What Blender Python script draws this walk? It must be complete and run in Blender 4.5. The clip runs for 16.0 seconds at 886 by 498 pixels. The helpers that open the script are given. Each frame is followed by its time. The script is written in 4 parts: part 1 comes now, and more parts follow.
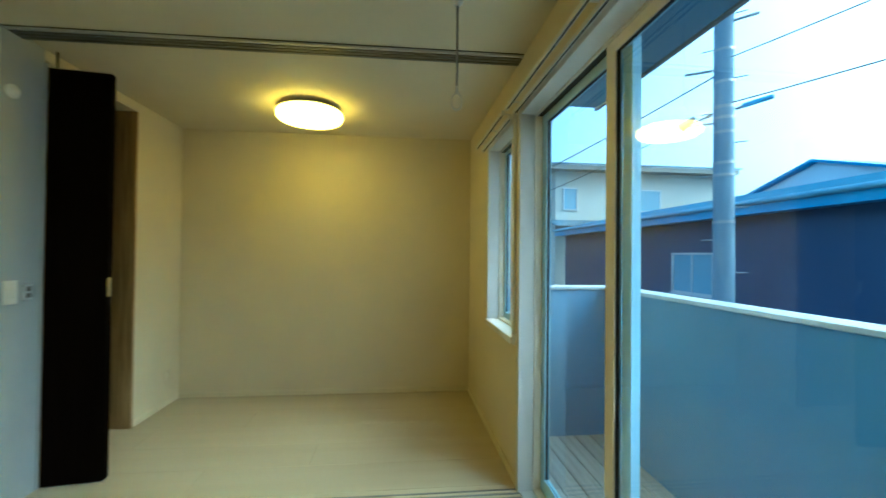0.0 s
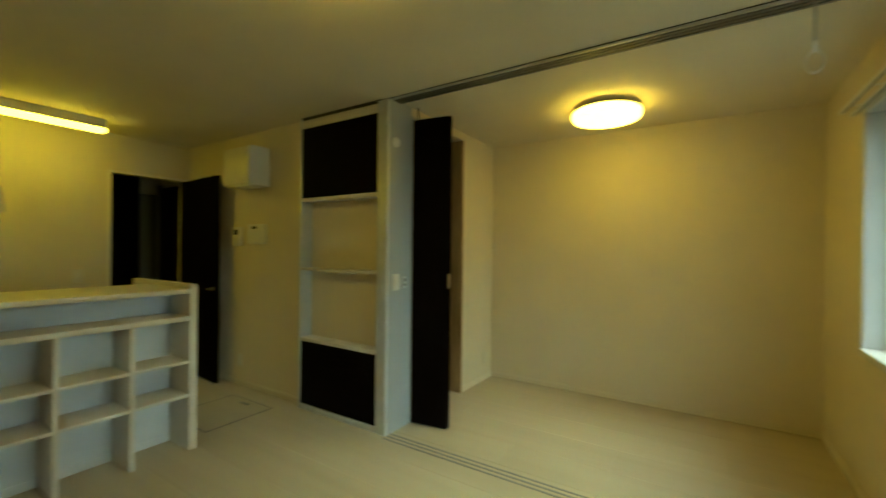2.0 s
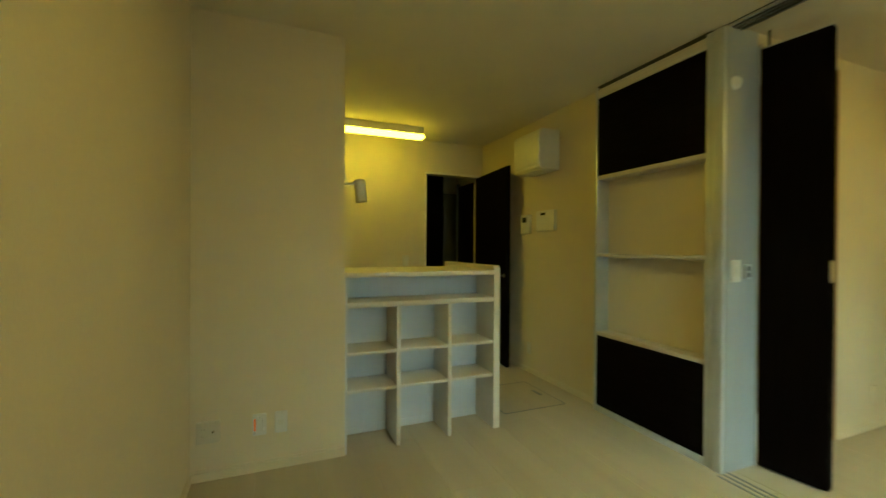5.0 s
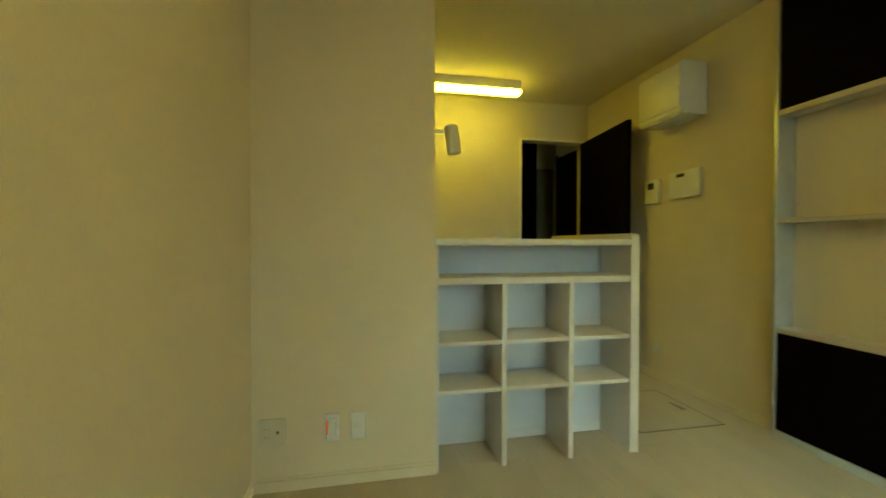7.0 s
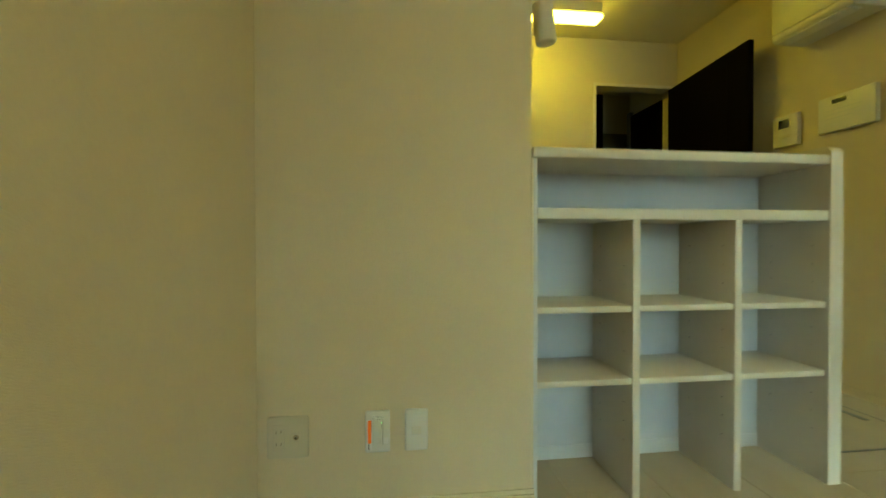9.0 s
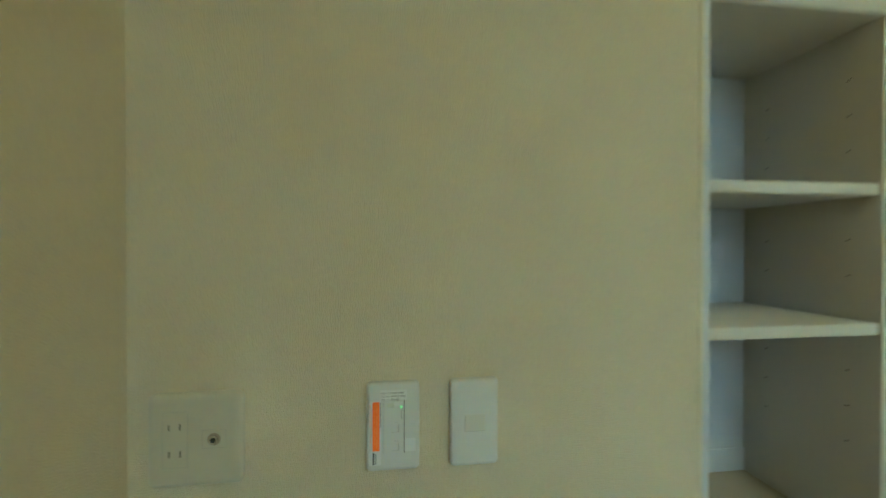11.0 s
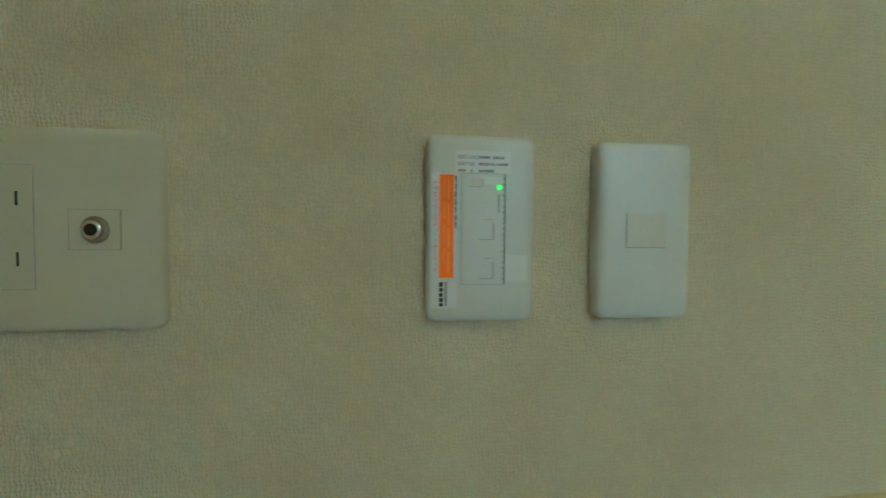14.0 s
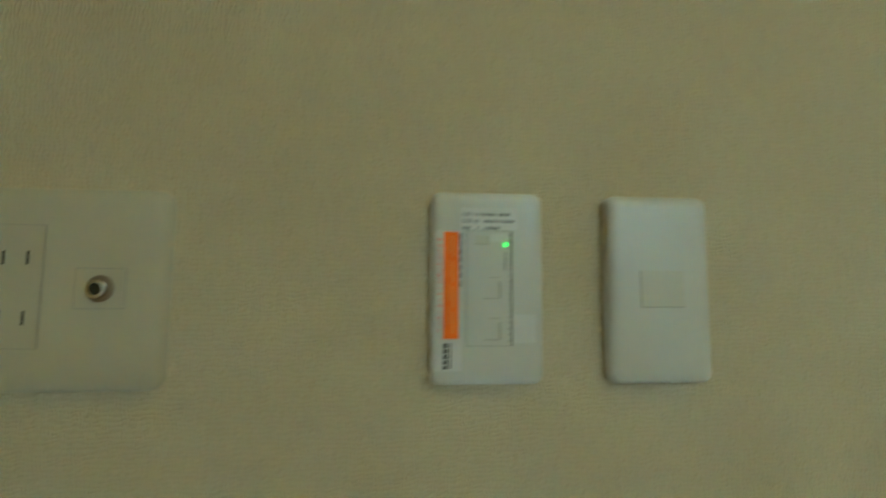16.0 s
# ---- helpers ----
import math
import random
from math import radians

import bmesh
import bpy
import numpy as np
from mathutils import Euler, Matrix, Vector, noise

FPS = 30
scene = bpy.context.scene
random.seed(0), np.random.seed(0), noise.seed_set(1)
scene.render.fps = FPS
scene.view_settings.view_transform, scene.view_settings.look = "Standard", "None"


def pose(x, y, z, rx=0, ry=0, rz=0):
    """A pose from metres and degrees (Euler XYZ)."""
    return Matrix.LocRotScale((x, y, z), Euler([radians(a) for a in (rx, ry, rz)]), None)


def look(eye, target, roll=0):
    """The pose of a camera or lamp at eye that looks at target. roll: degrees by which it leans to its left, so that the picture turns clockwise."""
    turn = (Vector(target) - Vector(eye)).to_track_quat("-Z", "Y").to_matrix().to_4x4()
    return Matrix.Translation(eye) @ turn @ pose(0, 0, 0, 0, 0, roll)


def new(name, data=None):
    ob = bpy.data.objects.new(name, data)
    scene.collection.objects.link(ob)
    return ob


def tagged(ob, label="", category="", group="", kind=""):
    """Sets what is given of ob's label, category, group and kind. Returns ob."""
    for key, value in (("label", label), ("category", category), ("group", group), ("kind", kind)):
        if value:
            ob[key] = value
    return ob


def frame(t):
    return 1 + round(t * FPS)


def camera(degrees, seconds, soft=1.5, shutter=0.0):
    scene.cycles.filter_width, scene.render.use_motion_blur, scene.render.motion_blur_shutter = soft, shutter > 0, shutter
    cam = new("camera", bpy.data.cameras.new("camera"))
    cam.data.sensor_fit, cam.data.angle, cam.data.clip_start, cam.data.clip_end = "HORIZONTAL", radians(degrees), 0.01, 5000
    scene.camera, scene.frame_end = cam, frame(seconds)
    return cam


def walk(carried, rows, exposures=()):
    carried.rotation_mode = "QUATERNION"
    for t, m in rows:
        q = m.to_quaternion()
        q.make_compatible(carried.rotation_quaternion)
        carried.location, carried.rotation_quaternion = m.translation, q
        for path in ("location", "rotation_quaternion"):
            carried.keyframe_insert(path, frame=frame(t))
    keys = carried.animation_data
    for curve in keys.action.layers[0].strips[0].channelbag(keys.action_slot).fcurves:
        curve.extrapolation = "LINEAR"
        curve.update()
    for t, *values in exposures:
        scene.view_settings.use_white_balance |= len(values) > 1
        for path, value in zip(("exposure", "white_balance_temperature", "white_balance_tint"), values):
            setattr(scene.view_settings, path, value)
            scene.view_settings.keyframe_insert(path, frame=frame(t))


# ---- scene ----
cam = camera(94.6, 16.0, 1.5, 0.9)
PATH = [
    (0, (-0.134, -0.18, 1.312), (0.076, 1.809, 1.338), 0.6),
    (0.5, (-0.127, -0.201, 1.308), (-0.117, 1.798, 1.336), 0.6),
    (1, (-0.145, -0.221, 1.33), (-0.496, 1.748, 1.343), 0.6),
    (1.5, (-0.173, -0.232, 1.331), (-0.956, 1.608, 1.344), 0.7),
    (2, (-0.202, -0.225, 1.345), (-1.276, 1.462, 1.343), 0.6),
    (2.5, (-0.216, -0.246, 1.334), (-1.511, 1.278, 1.334), 0.6),
    (3, (-0.239, -0.25, 1.326), (-1.715, 1.101, 1.323), 0.5),
    (3.5, (-0.282, -0.254, 1.31), (-1.892, 0.933, 1.306), 0.5),
    (4, (-0.356, -0.226, 1.296), (-2.086, 0.779, 1.281), 0.4),
    (4.2, (-0.402, -0.22, 1.278), (-2.165, 0.726, 1.266), 0.4),
    (6.5, (-1.118, -0.165, 1.104), (-3.058, 0.323, 1.075), 0.1),
    (7, (-1.246, -0.159, 1.043), (-3.207, 0.234, 1.013), 0.1),
    (7.5, (-1.405, -0.18, 0.972), (-3.383, 0.11, 0.938), -0.0),
    (8, (-1.572, -0.199, 0.915), (-3.558, 0.036, 0.878), -0.2),
    (8.2, (-1.636, -0.206, 0.892), (-3.623, 0.026, 0.854), -0.1),
    (10.3, (-2.3, -0.263, 0.59), (-4.285, -0.012, 0.59), -0.2),
    (10.5, (-2.36, -0.266, 0.567), (-4.345, -0.017, 0.546), -0.1),
    (11, (-2.503, -0.285, 0.49), (-4.487, -0.026, 0.476), -0.0),
    (11.5, (-2.629, -0.3, 0.426), (-4.605, -0.032, 0.281), 0.9),
    (12, (-2.702, -0.306, 0.348), (-4.68, -0.03, 0.14), 0.9),
    (12.5, (-2.727, -0.301, 0.281), (-4.708, -0.031, 0.202), 0.6),
    (13, (-2.76, -0.302, 0.258), (-4.743, -0.062, 0.161), 0.3),
    (13.5, (-2.78, -0.316, 0.249), (-4.765, -0.077, 0.171), 0.3),
    (14, (-2.79, -0.335, 0.249), (-4.775, -0.097, 0.183), 0.4),
    (14.5, (-2.799, -0.359, 0.263), (-4.78, -0.133, 0.102), 0.8),
    (15, (-2.798, -0.368, 0.261), (-4.782, -0.159, 0.123), 0.8),
    (15.5, (-2.802, -0.365, 0.268), (-4.791, -0.171, 0.187), 0.9),
    (16, (-2.796, -0.326, 0.256), (-4.784, -0.179, 0.419), 0.5),
]
walk(cam, [(t, look(eye, target, roll)) for t, eye, target, roll in PATH],
     [(0, 1.95, 4150, -20), (1, 1.93, 4500, -22), (2, 1.87, 5000, -25), (4, 1.95, 5000, -25), (8, 2.55, 4750, -25), (10.5, 2.58, 4250, -22),
      (12, 2.4, 3750, -18), (13.5, 2.38, 3850, -18), (15, 2.35, 4300, -18), (16, 2.3, 4350, -20)])

E_X, N_Y, B_X, P_Y, C_X, S_Y, K_X, CEIL = 0.54, 3.74, -2.10, 2.09, -3.05, -0.605, -5.03, 2.425
T = 0.15

# ---- light ----
world = bpy.data.worlds.new("world")
scene.world = world
world.use_nodes = True
wn = world.node_tree
sky = wn.nodes.new("ShaderNodeTexSky")
sky.sky_type, sky.sun_disc = "NISHITA", False
sky.sun_elevation, sky.sun_rotation = radians(40), radians(100)
sky.air_density, sky.dust_density, sky.ozone_density = 1.0, 8.0, 1.0
wn.nodes["Background"].inputs[1].default_value = 0.15
wn.links.new(sky.outputs[0], wn.nodes["Background"].inputs[0])
sun = new("sun", bpy.data.lights.new("sun", "SUN"))
sun.data.energy, sun.data.angle, sun.data.color = 0.2, radians(20), (1, 0.97, 0.92)
sun.matrix_world = look((8, -6, 12), (0, 2, 0))
LAMP_COLOUR = (1.0, 0.535, 0.037)
LAMP_POWER = 3.1


# ---- materials ----
def node_mat(name, colour, rough=0.6, metal=0.0):
    m = bpy.data.materials.new(name)
    m.use_nodes = True
    nt = m.node_tree
    b = nt.nodes["Principled BSDF"]
    b.inputs["Base Color"].default_value = (*colour, 1)
    b.inputs["Roughness"].default_value = rough
    b.inputs["Metallic"].default_value = metal
    return m, nt, b


def scaled_noise(nt, scale, stretch=(1, 1, 1), detail=3.0):
    geo = nt.nodes.new("ShaderNodeNewGeometry")
    mp = nt.nodes.new("ShaderNodeMapping")
    mp.inputs["Scale"].default_value = stretch
    nt.links.new(geo.outputs["Position"], mp.inputs["Vector"])
    n = nt.nodes.new("ShaderNodeTexNoise")
    n.inputs["Scale"].default_value = scale
    n.inputs["Detail"].default_value = detail
    nt.links.new(mp.outputs[0], n.inputs["Vector"])
    return n.outputs["Fac"]


def tint(nt, fac, low, high, a=0.3, b=0.7):
    r = nt.nodes.new("ShaderNodeValToRGB")
    r.color_ramp.elements[0].position, r.color_ramp.elements[0].color = a, (*low, 1)
    r.color_ramp.elements[1].position, r.color_ramp.elements[1].color = b, (*high, 1)
    nt.links.new(fac, r.inputs[0])
    return r.outputs[0]


def mult(nt, c1, c2):
    mx = nt.nodes.new("ShaderNodeMix")
    mx.data_type, mx.blend_type = "RGBA", "MULTIPLY"
    mx.inputs[0].default_value = 1.0
    nt.links.new(c1, mx.inputs[6])
    nt.links.new(c2, mx.inputs[7])
    return mx.outputs[2]


def math_node(nt, op, a, b):
    n = nt.nodes.new("ShaderNodeMath")
    n.operation = op
    for i, v in enumerate((a, b)):
        if isinstance(v, (int, float)):
            n.inputs[i].default_value = v
        else:
            nt.links.new(v, n.inputs[i])
    return n.outputs[0]


def bump(nt, b, height, strength, distance):
    bp = nt.nodes.new("ShaderNodeBump")
    bp.inputs["Strength"].default_value, bp.inputs["Distance"].default_value = strength, distance
    nt.links.new(height, bp.inputs["Height"])
    nt.links.new(bp.outputs[0], b.inputs["Normal"])


def surface(name, colour, rough, spread=0.05, scale=3.0, grain=0.0, grain_scale=200.0, metal=0.0, stretch=(1, 1, 1)):
    """A painted or moulded surface: slow drift of tone, fine grain in tone and relief."""
    m, nt, b = node_mat(name, colour, rough, metal)
    lo = tuple(c * (1 - spread) for c in colour)
    hi = tuple(min(1, c * (1 + spread)) for c in colour)
    base = tint(nt, scaled_noise(nt, scale, stretch), lo, hi)
    fine = scaled_noise(nt, grain_scale, stretch, 2.0)
    base = mult(nt, base, tint(nt, fine, (1 - spread,) * 3, (1, 1, 1)))
    nt.links.new(base, b.inputs["Base Color"])
    nt.links.new(math_node(nt, "ADD", math_node(nt, "MULTIPLY", fine, 0.12), rough - 0.06), b.inputs["Roughness"])
    if grain:
        bump(nt, b, fine, grain, 0.001)
    return m


def threads(nt, scale, direction, keep, wander):
    """Fine parallel ridges that wander a little, as woven threads do."""
    geo = nt.nodes.new("ShaderNodeNewGeometry")
    mp = nt.nodes.new("ShaderNodeMapping")
    mp.inputs["Scale"].default_value = keep
    nt.links.new(geo.outputs["Position"], mp.inputs["Vector"])
    w = nt.nodes.new("ShaderNodeTexWave")
    w.wave_type, w.bands_direction, w.wave_profile = "BANDS", direction, "SIN"
    w.inputs["Scale"].default_value = scale
    nt.links.new(mp.outputs[0], w.inputs["Vector"])
    nt.links.new(math_node(nt, "MULTIPLY", scaled_noise(nt, 150, (1, 1, 1), 1.0), wander), w.inputs["Phase Offset"])
    return w.outputs["Fac"]


def wallpaper(name, colour):
    """Vinyl wallpaper with a fine woven relief of vertical and horizontal threads."""
    m, nt, b = node_mat(name, colour, 0.72)
    upright = threads(nt, 240, "DIAGONAL", (1, 1, 0), 16.0)
    across = threads(nt, 105, "Z", (1, 1, 1), 14.0)
    slub = scaled_noise(nt, 100, (3.2, 3.2, 1.1), 2.0)
    pile = math_node(nt, "ADD", math_node(nt, "MULTIPLY", upright, 0.4), math_node(nt, "MULTIPLY", across, 0.25))
    pile = math_node(nt, "ADD", pile, math_node(nt, "MULTIPLY", slub, 0.6))
    lo, hi = tuple(c * 0.97 for c in colour), tuple(min(1, c * 1.02) for c in colour)
    base = mult(nt, tint(nt, scaled_noise(nt, 2.2), lo, hi), tint(nt, pile, (0.91, 0.895, 0.86), (1, 1, 1), 0.35, 0.85))
    nt.links.new(base, b.inputs["Base Color"])
    bump(nt, b, pile, 1.0, 0.0011)
    b.inputs["Specular IOR Level"].default_value = 0.3
    return m


def wood(name, dark, light, rough, along, fine=60.0, relief=0.15):
    """Wood grain drawn out along one axis."""
    m, nt, b = node_mat(name, light, rough)
    s = [1.0, 1.0, 1.0]
    s[along] = 0.06
    g1 = scaled_noise(nt, fine, s, 6.0)
    g2 = scaled_noise(nt, fine / 8, s, 4.0)
    col = mult(nt, tint(nt, g1, dark, light, 0.35, 0.65), tint(nt, g2, (0.85, 0.84, 0.82), (1, 1, 1)))
    nt.links.new(col, b.inputs["Base Color"])
    nt.links.new(math_node(nt, "ADD", math_node(nt, "MULTIPLY", g1, 0.2), rough - 0.1), b.inputs["Roughness"])
    bump(nt, b, g1, relief, 0.0006)
    if max(light) < 0.05:
        b.inputs["Specular IOR Level"].default_value = 0.02
    return m


def plank_wood(name, dark, light, rough):
    """Pale floorboard: faint grain along x, and a tone of its own for each board."""
    m = wood(name, dark, light, rough, 0, 9, 0.03)
    nt = m.node_tree
    b = nt.nodes["Principled BSDF"]
    grain = b.inputs["Base Color"].links[0].from_socket
    info = nt.nodes.new("ShaderNodeObjectInfo")
    each = tint(nt, info.outputs["Random"], (0.955, 0.95, 0.935), (1, 1, 1), 0.0, 1.0)
    nt.links.new(mult(nt, grain, each), b.inputs["Base Color"])
    return m


def glowing(name, colour, strength):
    m, nt, b = node_mat(name, (0.9, 0.9, 0.88), 0.4)
    b.inputs["Emission Color"].default_value = (*colour, 1)
    b.inputs["Emission Strength"].default_value = strength
    return m


def clear_glass(name):
    m, nt, b = node_mat(name, (0.86, 0.95, 0.98), 0.0)
    b.inputs["Transmission Weight"].default_value = 1.0
    b.inputs["IOR"].default_value = 1.5
    return m


WALL = wallpaper("wallpaper", (0.64, 0.575, 0.40))
CEILING = surface("ceiling_paper", (0.62, 0.565, 0.40), 0.75, 0.03, 2.0, 0.3, 260)
FLOOR = plank_wood("pale_floor", (0.41, 0.355, 0.23), (0.44, 0.385, 0.26), 0.4)
DARK = wood("dark_wood", (0.001, 0.0007, 0.0007), (0.0045, 0.0026, 0.0022), 0.6, 0, 70, 0.2)
DARK_UP = wood("dark_wood_upright", (0.0015, 0.001, 0.001), (0.004, 0.0025, 0.002), 0.65, 2, 70, 0.2)
BROWN = wood("brown_wood", (0.19, 0.115, 0.035), (0.31, 0.20, 0.07), 0.5, 2, 40)
WHITE = surface("white_board", (0.53, 0.54, 0.55), 0.45, 0.03, 5.0, 0.1, 300)
WOODWHITE = surface("whitewood_board", (0.55, 0.52, 0.44), 0.45, 0.02, 6.0, 0.06, 250)
STRIP = surface("pale_grey_board", (0.33, 0.345, 0.35), 0.5, 0.03, 5.0, 0.1, 300)
TRIM = surface("white_trim", (0.56, 0.56, 0.545), 0.4, 0.03, 6.0, 0.1, 250)
BASE = surface("cream_baseboard", (0.60, 0.54, 0.37), 0.45, 0.03, 6.0, 0.1, 250)
ALU = surface("pale_aluminium", (0.55, 0.57, 0.58), 0.38, 0.05, 8.0, 0.05, 300, 0.6)
SASH = surface("cream_sash", (0.70, 0.66, 0.58), 0.4, 0.03, 8.0, 0.05, 300)
TRACK = surface("grey_track", (0.20, 0.20, 0.19), 0.4, 0.05, 8.0, 0.05, 300, 0.7)
NICHE = wood("pale_edge_board", (0.50, 0.46, 0.38), (0.56, 0.52, 0.44), 0.5, 0, 40, 0.06)
BLACK = surface("black_gap", (0.012, 0.012, 0.012), 0.6)
PLASTIC = surface("cream_plastic", (0.60, 0.585, 0.51), 0.35, 0.02, 20.0, 0.08, 900)
PLASTIC_WHITE = surface("white_plastic", (0.62, 0.62, 0.585), 0.33, 0.02, 20.0, 0.08, 900)
STICKER = surface("paper_sticker", (0.70, 0.70, 0.69), 0.5, 0.02, 30.0)
ORANGE = surface("orange_print", (1.0, 0.21, 0.0), 0.9, 0.05, 60.0)
YELLOW = surface("light_orange_print", (0.95, 0.33, 0.05), 0.7)
GREY_INK = surface("grey_print", (0.13, 0.135, 0.15), 0.6)
# outer side of the sashes: the blue of daylight is put into the colour
SASH_OUT = surface("daylight_blue_sash", (0.36, 0.55, 0.72), 0.4, 0.03, 8.0, 0.05, 300)
JACK = node_mat("dull_metal", (0.30, 0.25, 0.18), 0.35, 0.9)[0]
# pale hallway joinery with the shade of the unlit hall put into its colour
DIM = surface("shade_dark_panel", (0.12, 0.12, 0.10), 0.5)
RED = surface("red_print", (0.80, 0.16, 0.08), 0.5)
INK = surface("black_print", (0.03, 0.03, 0.035), 0.5)
CHROME = node_mat("chrome", (0.75, 0.74, 0.70), 0.15, 1.0)[0]
GLASS = clear_glass("window_glass")
LAMP_LIVING = glowing("living_lamp_shade", LAMP_COLOUR, LAMP_POWER * 1.1)
TUBE = glowing("tube_shade", (1.0, 0.60, 0.022), LAMP_POWER * 1.5)
LAMP_BED = glowing("bedroom_lamp_shade", LAMP_COLOUR, LAMP_POWER * 1.6)
LED = glowing("green_led", (0.14, 0.9, 0.0), 0.7)
JOINT = surface("joint_shade", (0.36, 0.35, 0.31), 0.5)
PLATE = surface("beige_plate", (0.53, 0.50, 0.375), 0.4, 0.02, 20.0, 0.08, 900)
SCREEN = surface("dark_screen", (0.02, 0.022, 0.022), 0.15)
RENDERING = surface("balcony_wall", (0.10, 0.20, 0.35), 0.7, 0.05, 3.0, 0.3, 120)
DECK = wood("deck_board", (0.30, 0.27, 0.24), (0.42, 0.39, 0.35), 0.6, 1, 40)
SIDING = surface("dark_siding", (0.034, 0.055, 0.118), 0.6, 0.12, 1.2, 0.3, 40)
ROOF = surface("slate_roof", (0.11, 0.18, 0.24), 0.6, 0.12, 1.5, 0.3, 30)
FASCIA = surface("fascia_paint", (0.13, 0.32, 0.56), 0.5)
PALE_ROOF = surface("pale_metal_roof", (0.24, 0.39, 0.50), 0.5, 0.12, 1.5, 0.2, 30)
STUCCO = surface("cream_stucco", (0.50, 0.485, 0.42), 0.8, 0.05, 1.0, 0.3, 30)
STUCCO_W = surface("white_stucco", (0.86, 0.90, 0.91), 0.8, 0.05, 1.0, 0.3, 30)
# grey concrete, with the blue cast of daylight put into its base colour
CONCRETE = surface("daylight_blue_concrete", (0.16, 0.22, 0.29), 0.8, 0.12, 2.0, 0.4, 60)
CABLE = surface("cable_rubber", (0.03, 0.03, 0.03), 0.6)
GROUND = surface("asphalt", (0.055, 0.055, 0.055), 0.9, 0.2, 0.6, 0.5, 60)
STEEL = surface("galvanised", (0.30, 0.31, 0.32), 0.45, 0.1, 10, 0.1, 100, 0.8)


# ---- building helpers ----
def box(bm, x0, x1, y0, y1, z0, z1):
    m = Matrix.LocRotScale(((x0 + x1) / 2, (y0 + y1) / 2, (z0 + z1) / 2), None, (abs(x1 - x0), abs(y1 - y0), abs(z1 - z0)))
    return bmesh.ops.create_cube(bm, size=1, matrix=m)["verts"]


def block(*b):
    bm = bmesh.new()
    box(bm, *b)
    return bm


def soft(x0, x1, y0, y1, z0, z1, r=0.002, seg=2):
    """A block with rounded edges."""
    bm = block(x0, x1, y0, y1, z0, z1)
    bmesh.ops.bevel(bm, geom=bm.edges[:], offset=r, segments=seg, profile=0.5, affect="EDGES")
    return bm


def rod(a, b, r, n=12, r2=None):
    """A round bar from a to b."""
    bm = bmesh.new()
    a, b = Vector(a), Vector(b)
    m = Matrix.Translation((a + b) / 2) @ (b - a).to_track_quat("Z", "Y").to_matrix().to_4x4()
    bmesh.ops.create_cone(bm, cap_ends=True, segments=n, radius1=r, radius2=r if r2 is None else r2, depth=(b - a).length, matrix=m)
    return bm


def lathe(profile, n=48, centre=(0, 0, 0), axis=None):
    """A turned body: (radius, height) pairs spun about z, or about the given axis matrix."""
    bm = bmesh.new()
    rings = []
    for r, h in profile:
        rings.append([bm.verts.new((r * math.cos(2 * math.pi * i / n), r * math.sin(2 * math.pi * i / n), h)) for i in range(n)])
    for p, q in zip(rings, rings[1:]):
        for i in range(n):
            bm.faces.new((p[i], p[(i + 1) % n], q[(i + 1) % n], q[i]))
    bm.faces.new(rings[0][::-1])
    bm.faces.new(rings[-1])
    if axis:
        bmesh.ops.transform(bm, matrix=axis, verts=bm.verts)
    bmesh.ops.translate(bm, vec=centre, verts=bm.verts)
    bmesh.ops.recalc_face_normals(bm, faces=bm.faces)
    return bm


def ring(centre, radius, r, scale_z=1.0, n=24, k=8, axis="y"):
    """A torus standing upright."""
    bm = bmesh.new()
    loops = []
    for i in range(n):
        a = 2 * math.pi * i / n
        loop = []
        for j in range(k):
            c = 2 * math.pi * j / k
            d = radius + r * math.cos(c)
            loop.append(bm.verts.new((centre[0] + d * math.cos(a), centre[1] + r * math.sin(c), centre[2] + d * math.sin(a) * scale_z)))
        loops.append(loop)
    for i in range(n):
        p, q = loops[i], loops[(i + 1) % n]
        for j in range(k):
            bm.faces.new((p[j], p[(j + 1) % k], q[(j + 1) % k], q[j]))
    bmesh.ops.recalc_face_normals(bm, faces=bm.faces)
    return bm


def joined(*bms):
    out = bmesh.new()
    for b in bms:
        me = bpy.data.meshes.new("tmp")
        b.to_mesh(me)
        out.from_mesh(me)
        bpy.data.meshes.remove(me)
        b.free()
    return out


def mesh(name, bm, material, smooth=False):
    me = bpy.data.meshes.new(name)
    bm.to_mesh(me)
    bm.free()
    me.materials.append(material)
    if smooth:
        me.shade_smooth()
        me.set_sharp_from_angle(angle=radians(35))
    return new(name, me)


def setting(name, bm, material, label=""):
    return tagged(mesh(name, bm, material), label, "", "", "structure")


def thing(name, at, label, category, group="", kind=""):
    ob = new(name)
    ob.location = at
    ob.empty_display_size = 0.05
    return tagged(ob, label, category, group, kind)


def part(name, bm, material, parent, label="", smooth=True):
    """One mesh under a thing or a part, given in world coordinates."""
    up, at = parent, Vector((0, 0, 0))
    while up:
        at += up.location
        up = up.parent
    bmesh.ops.translate(bm, vec=-at, verts=bm.verts)
    ob = mesh(name, bm, material, smooth)
    ob.parent = parent
    if label:
        tagged(ob, label)
    return ob


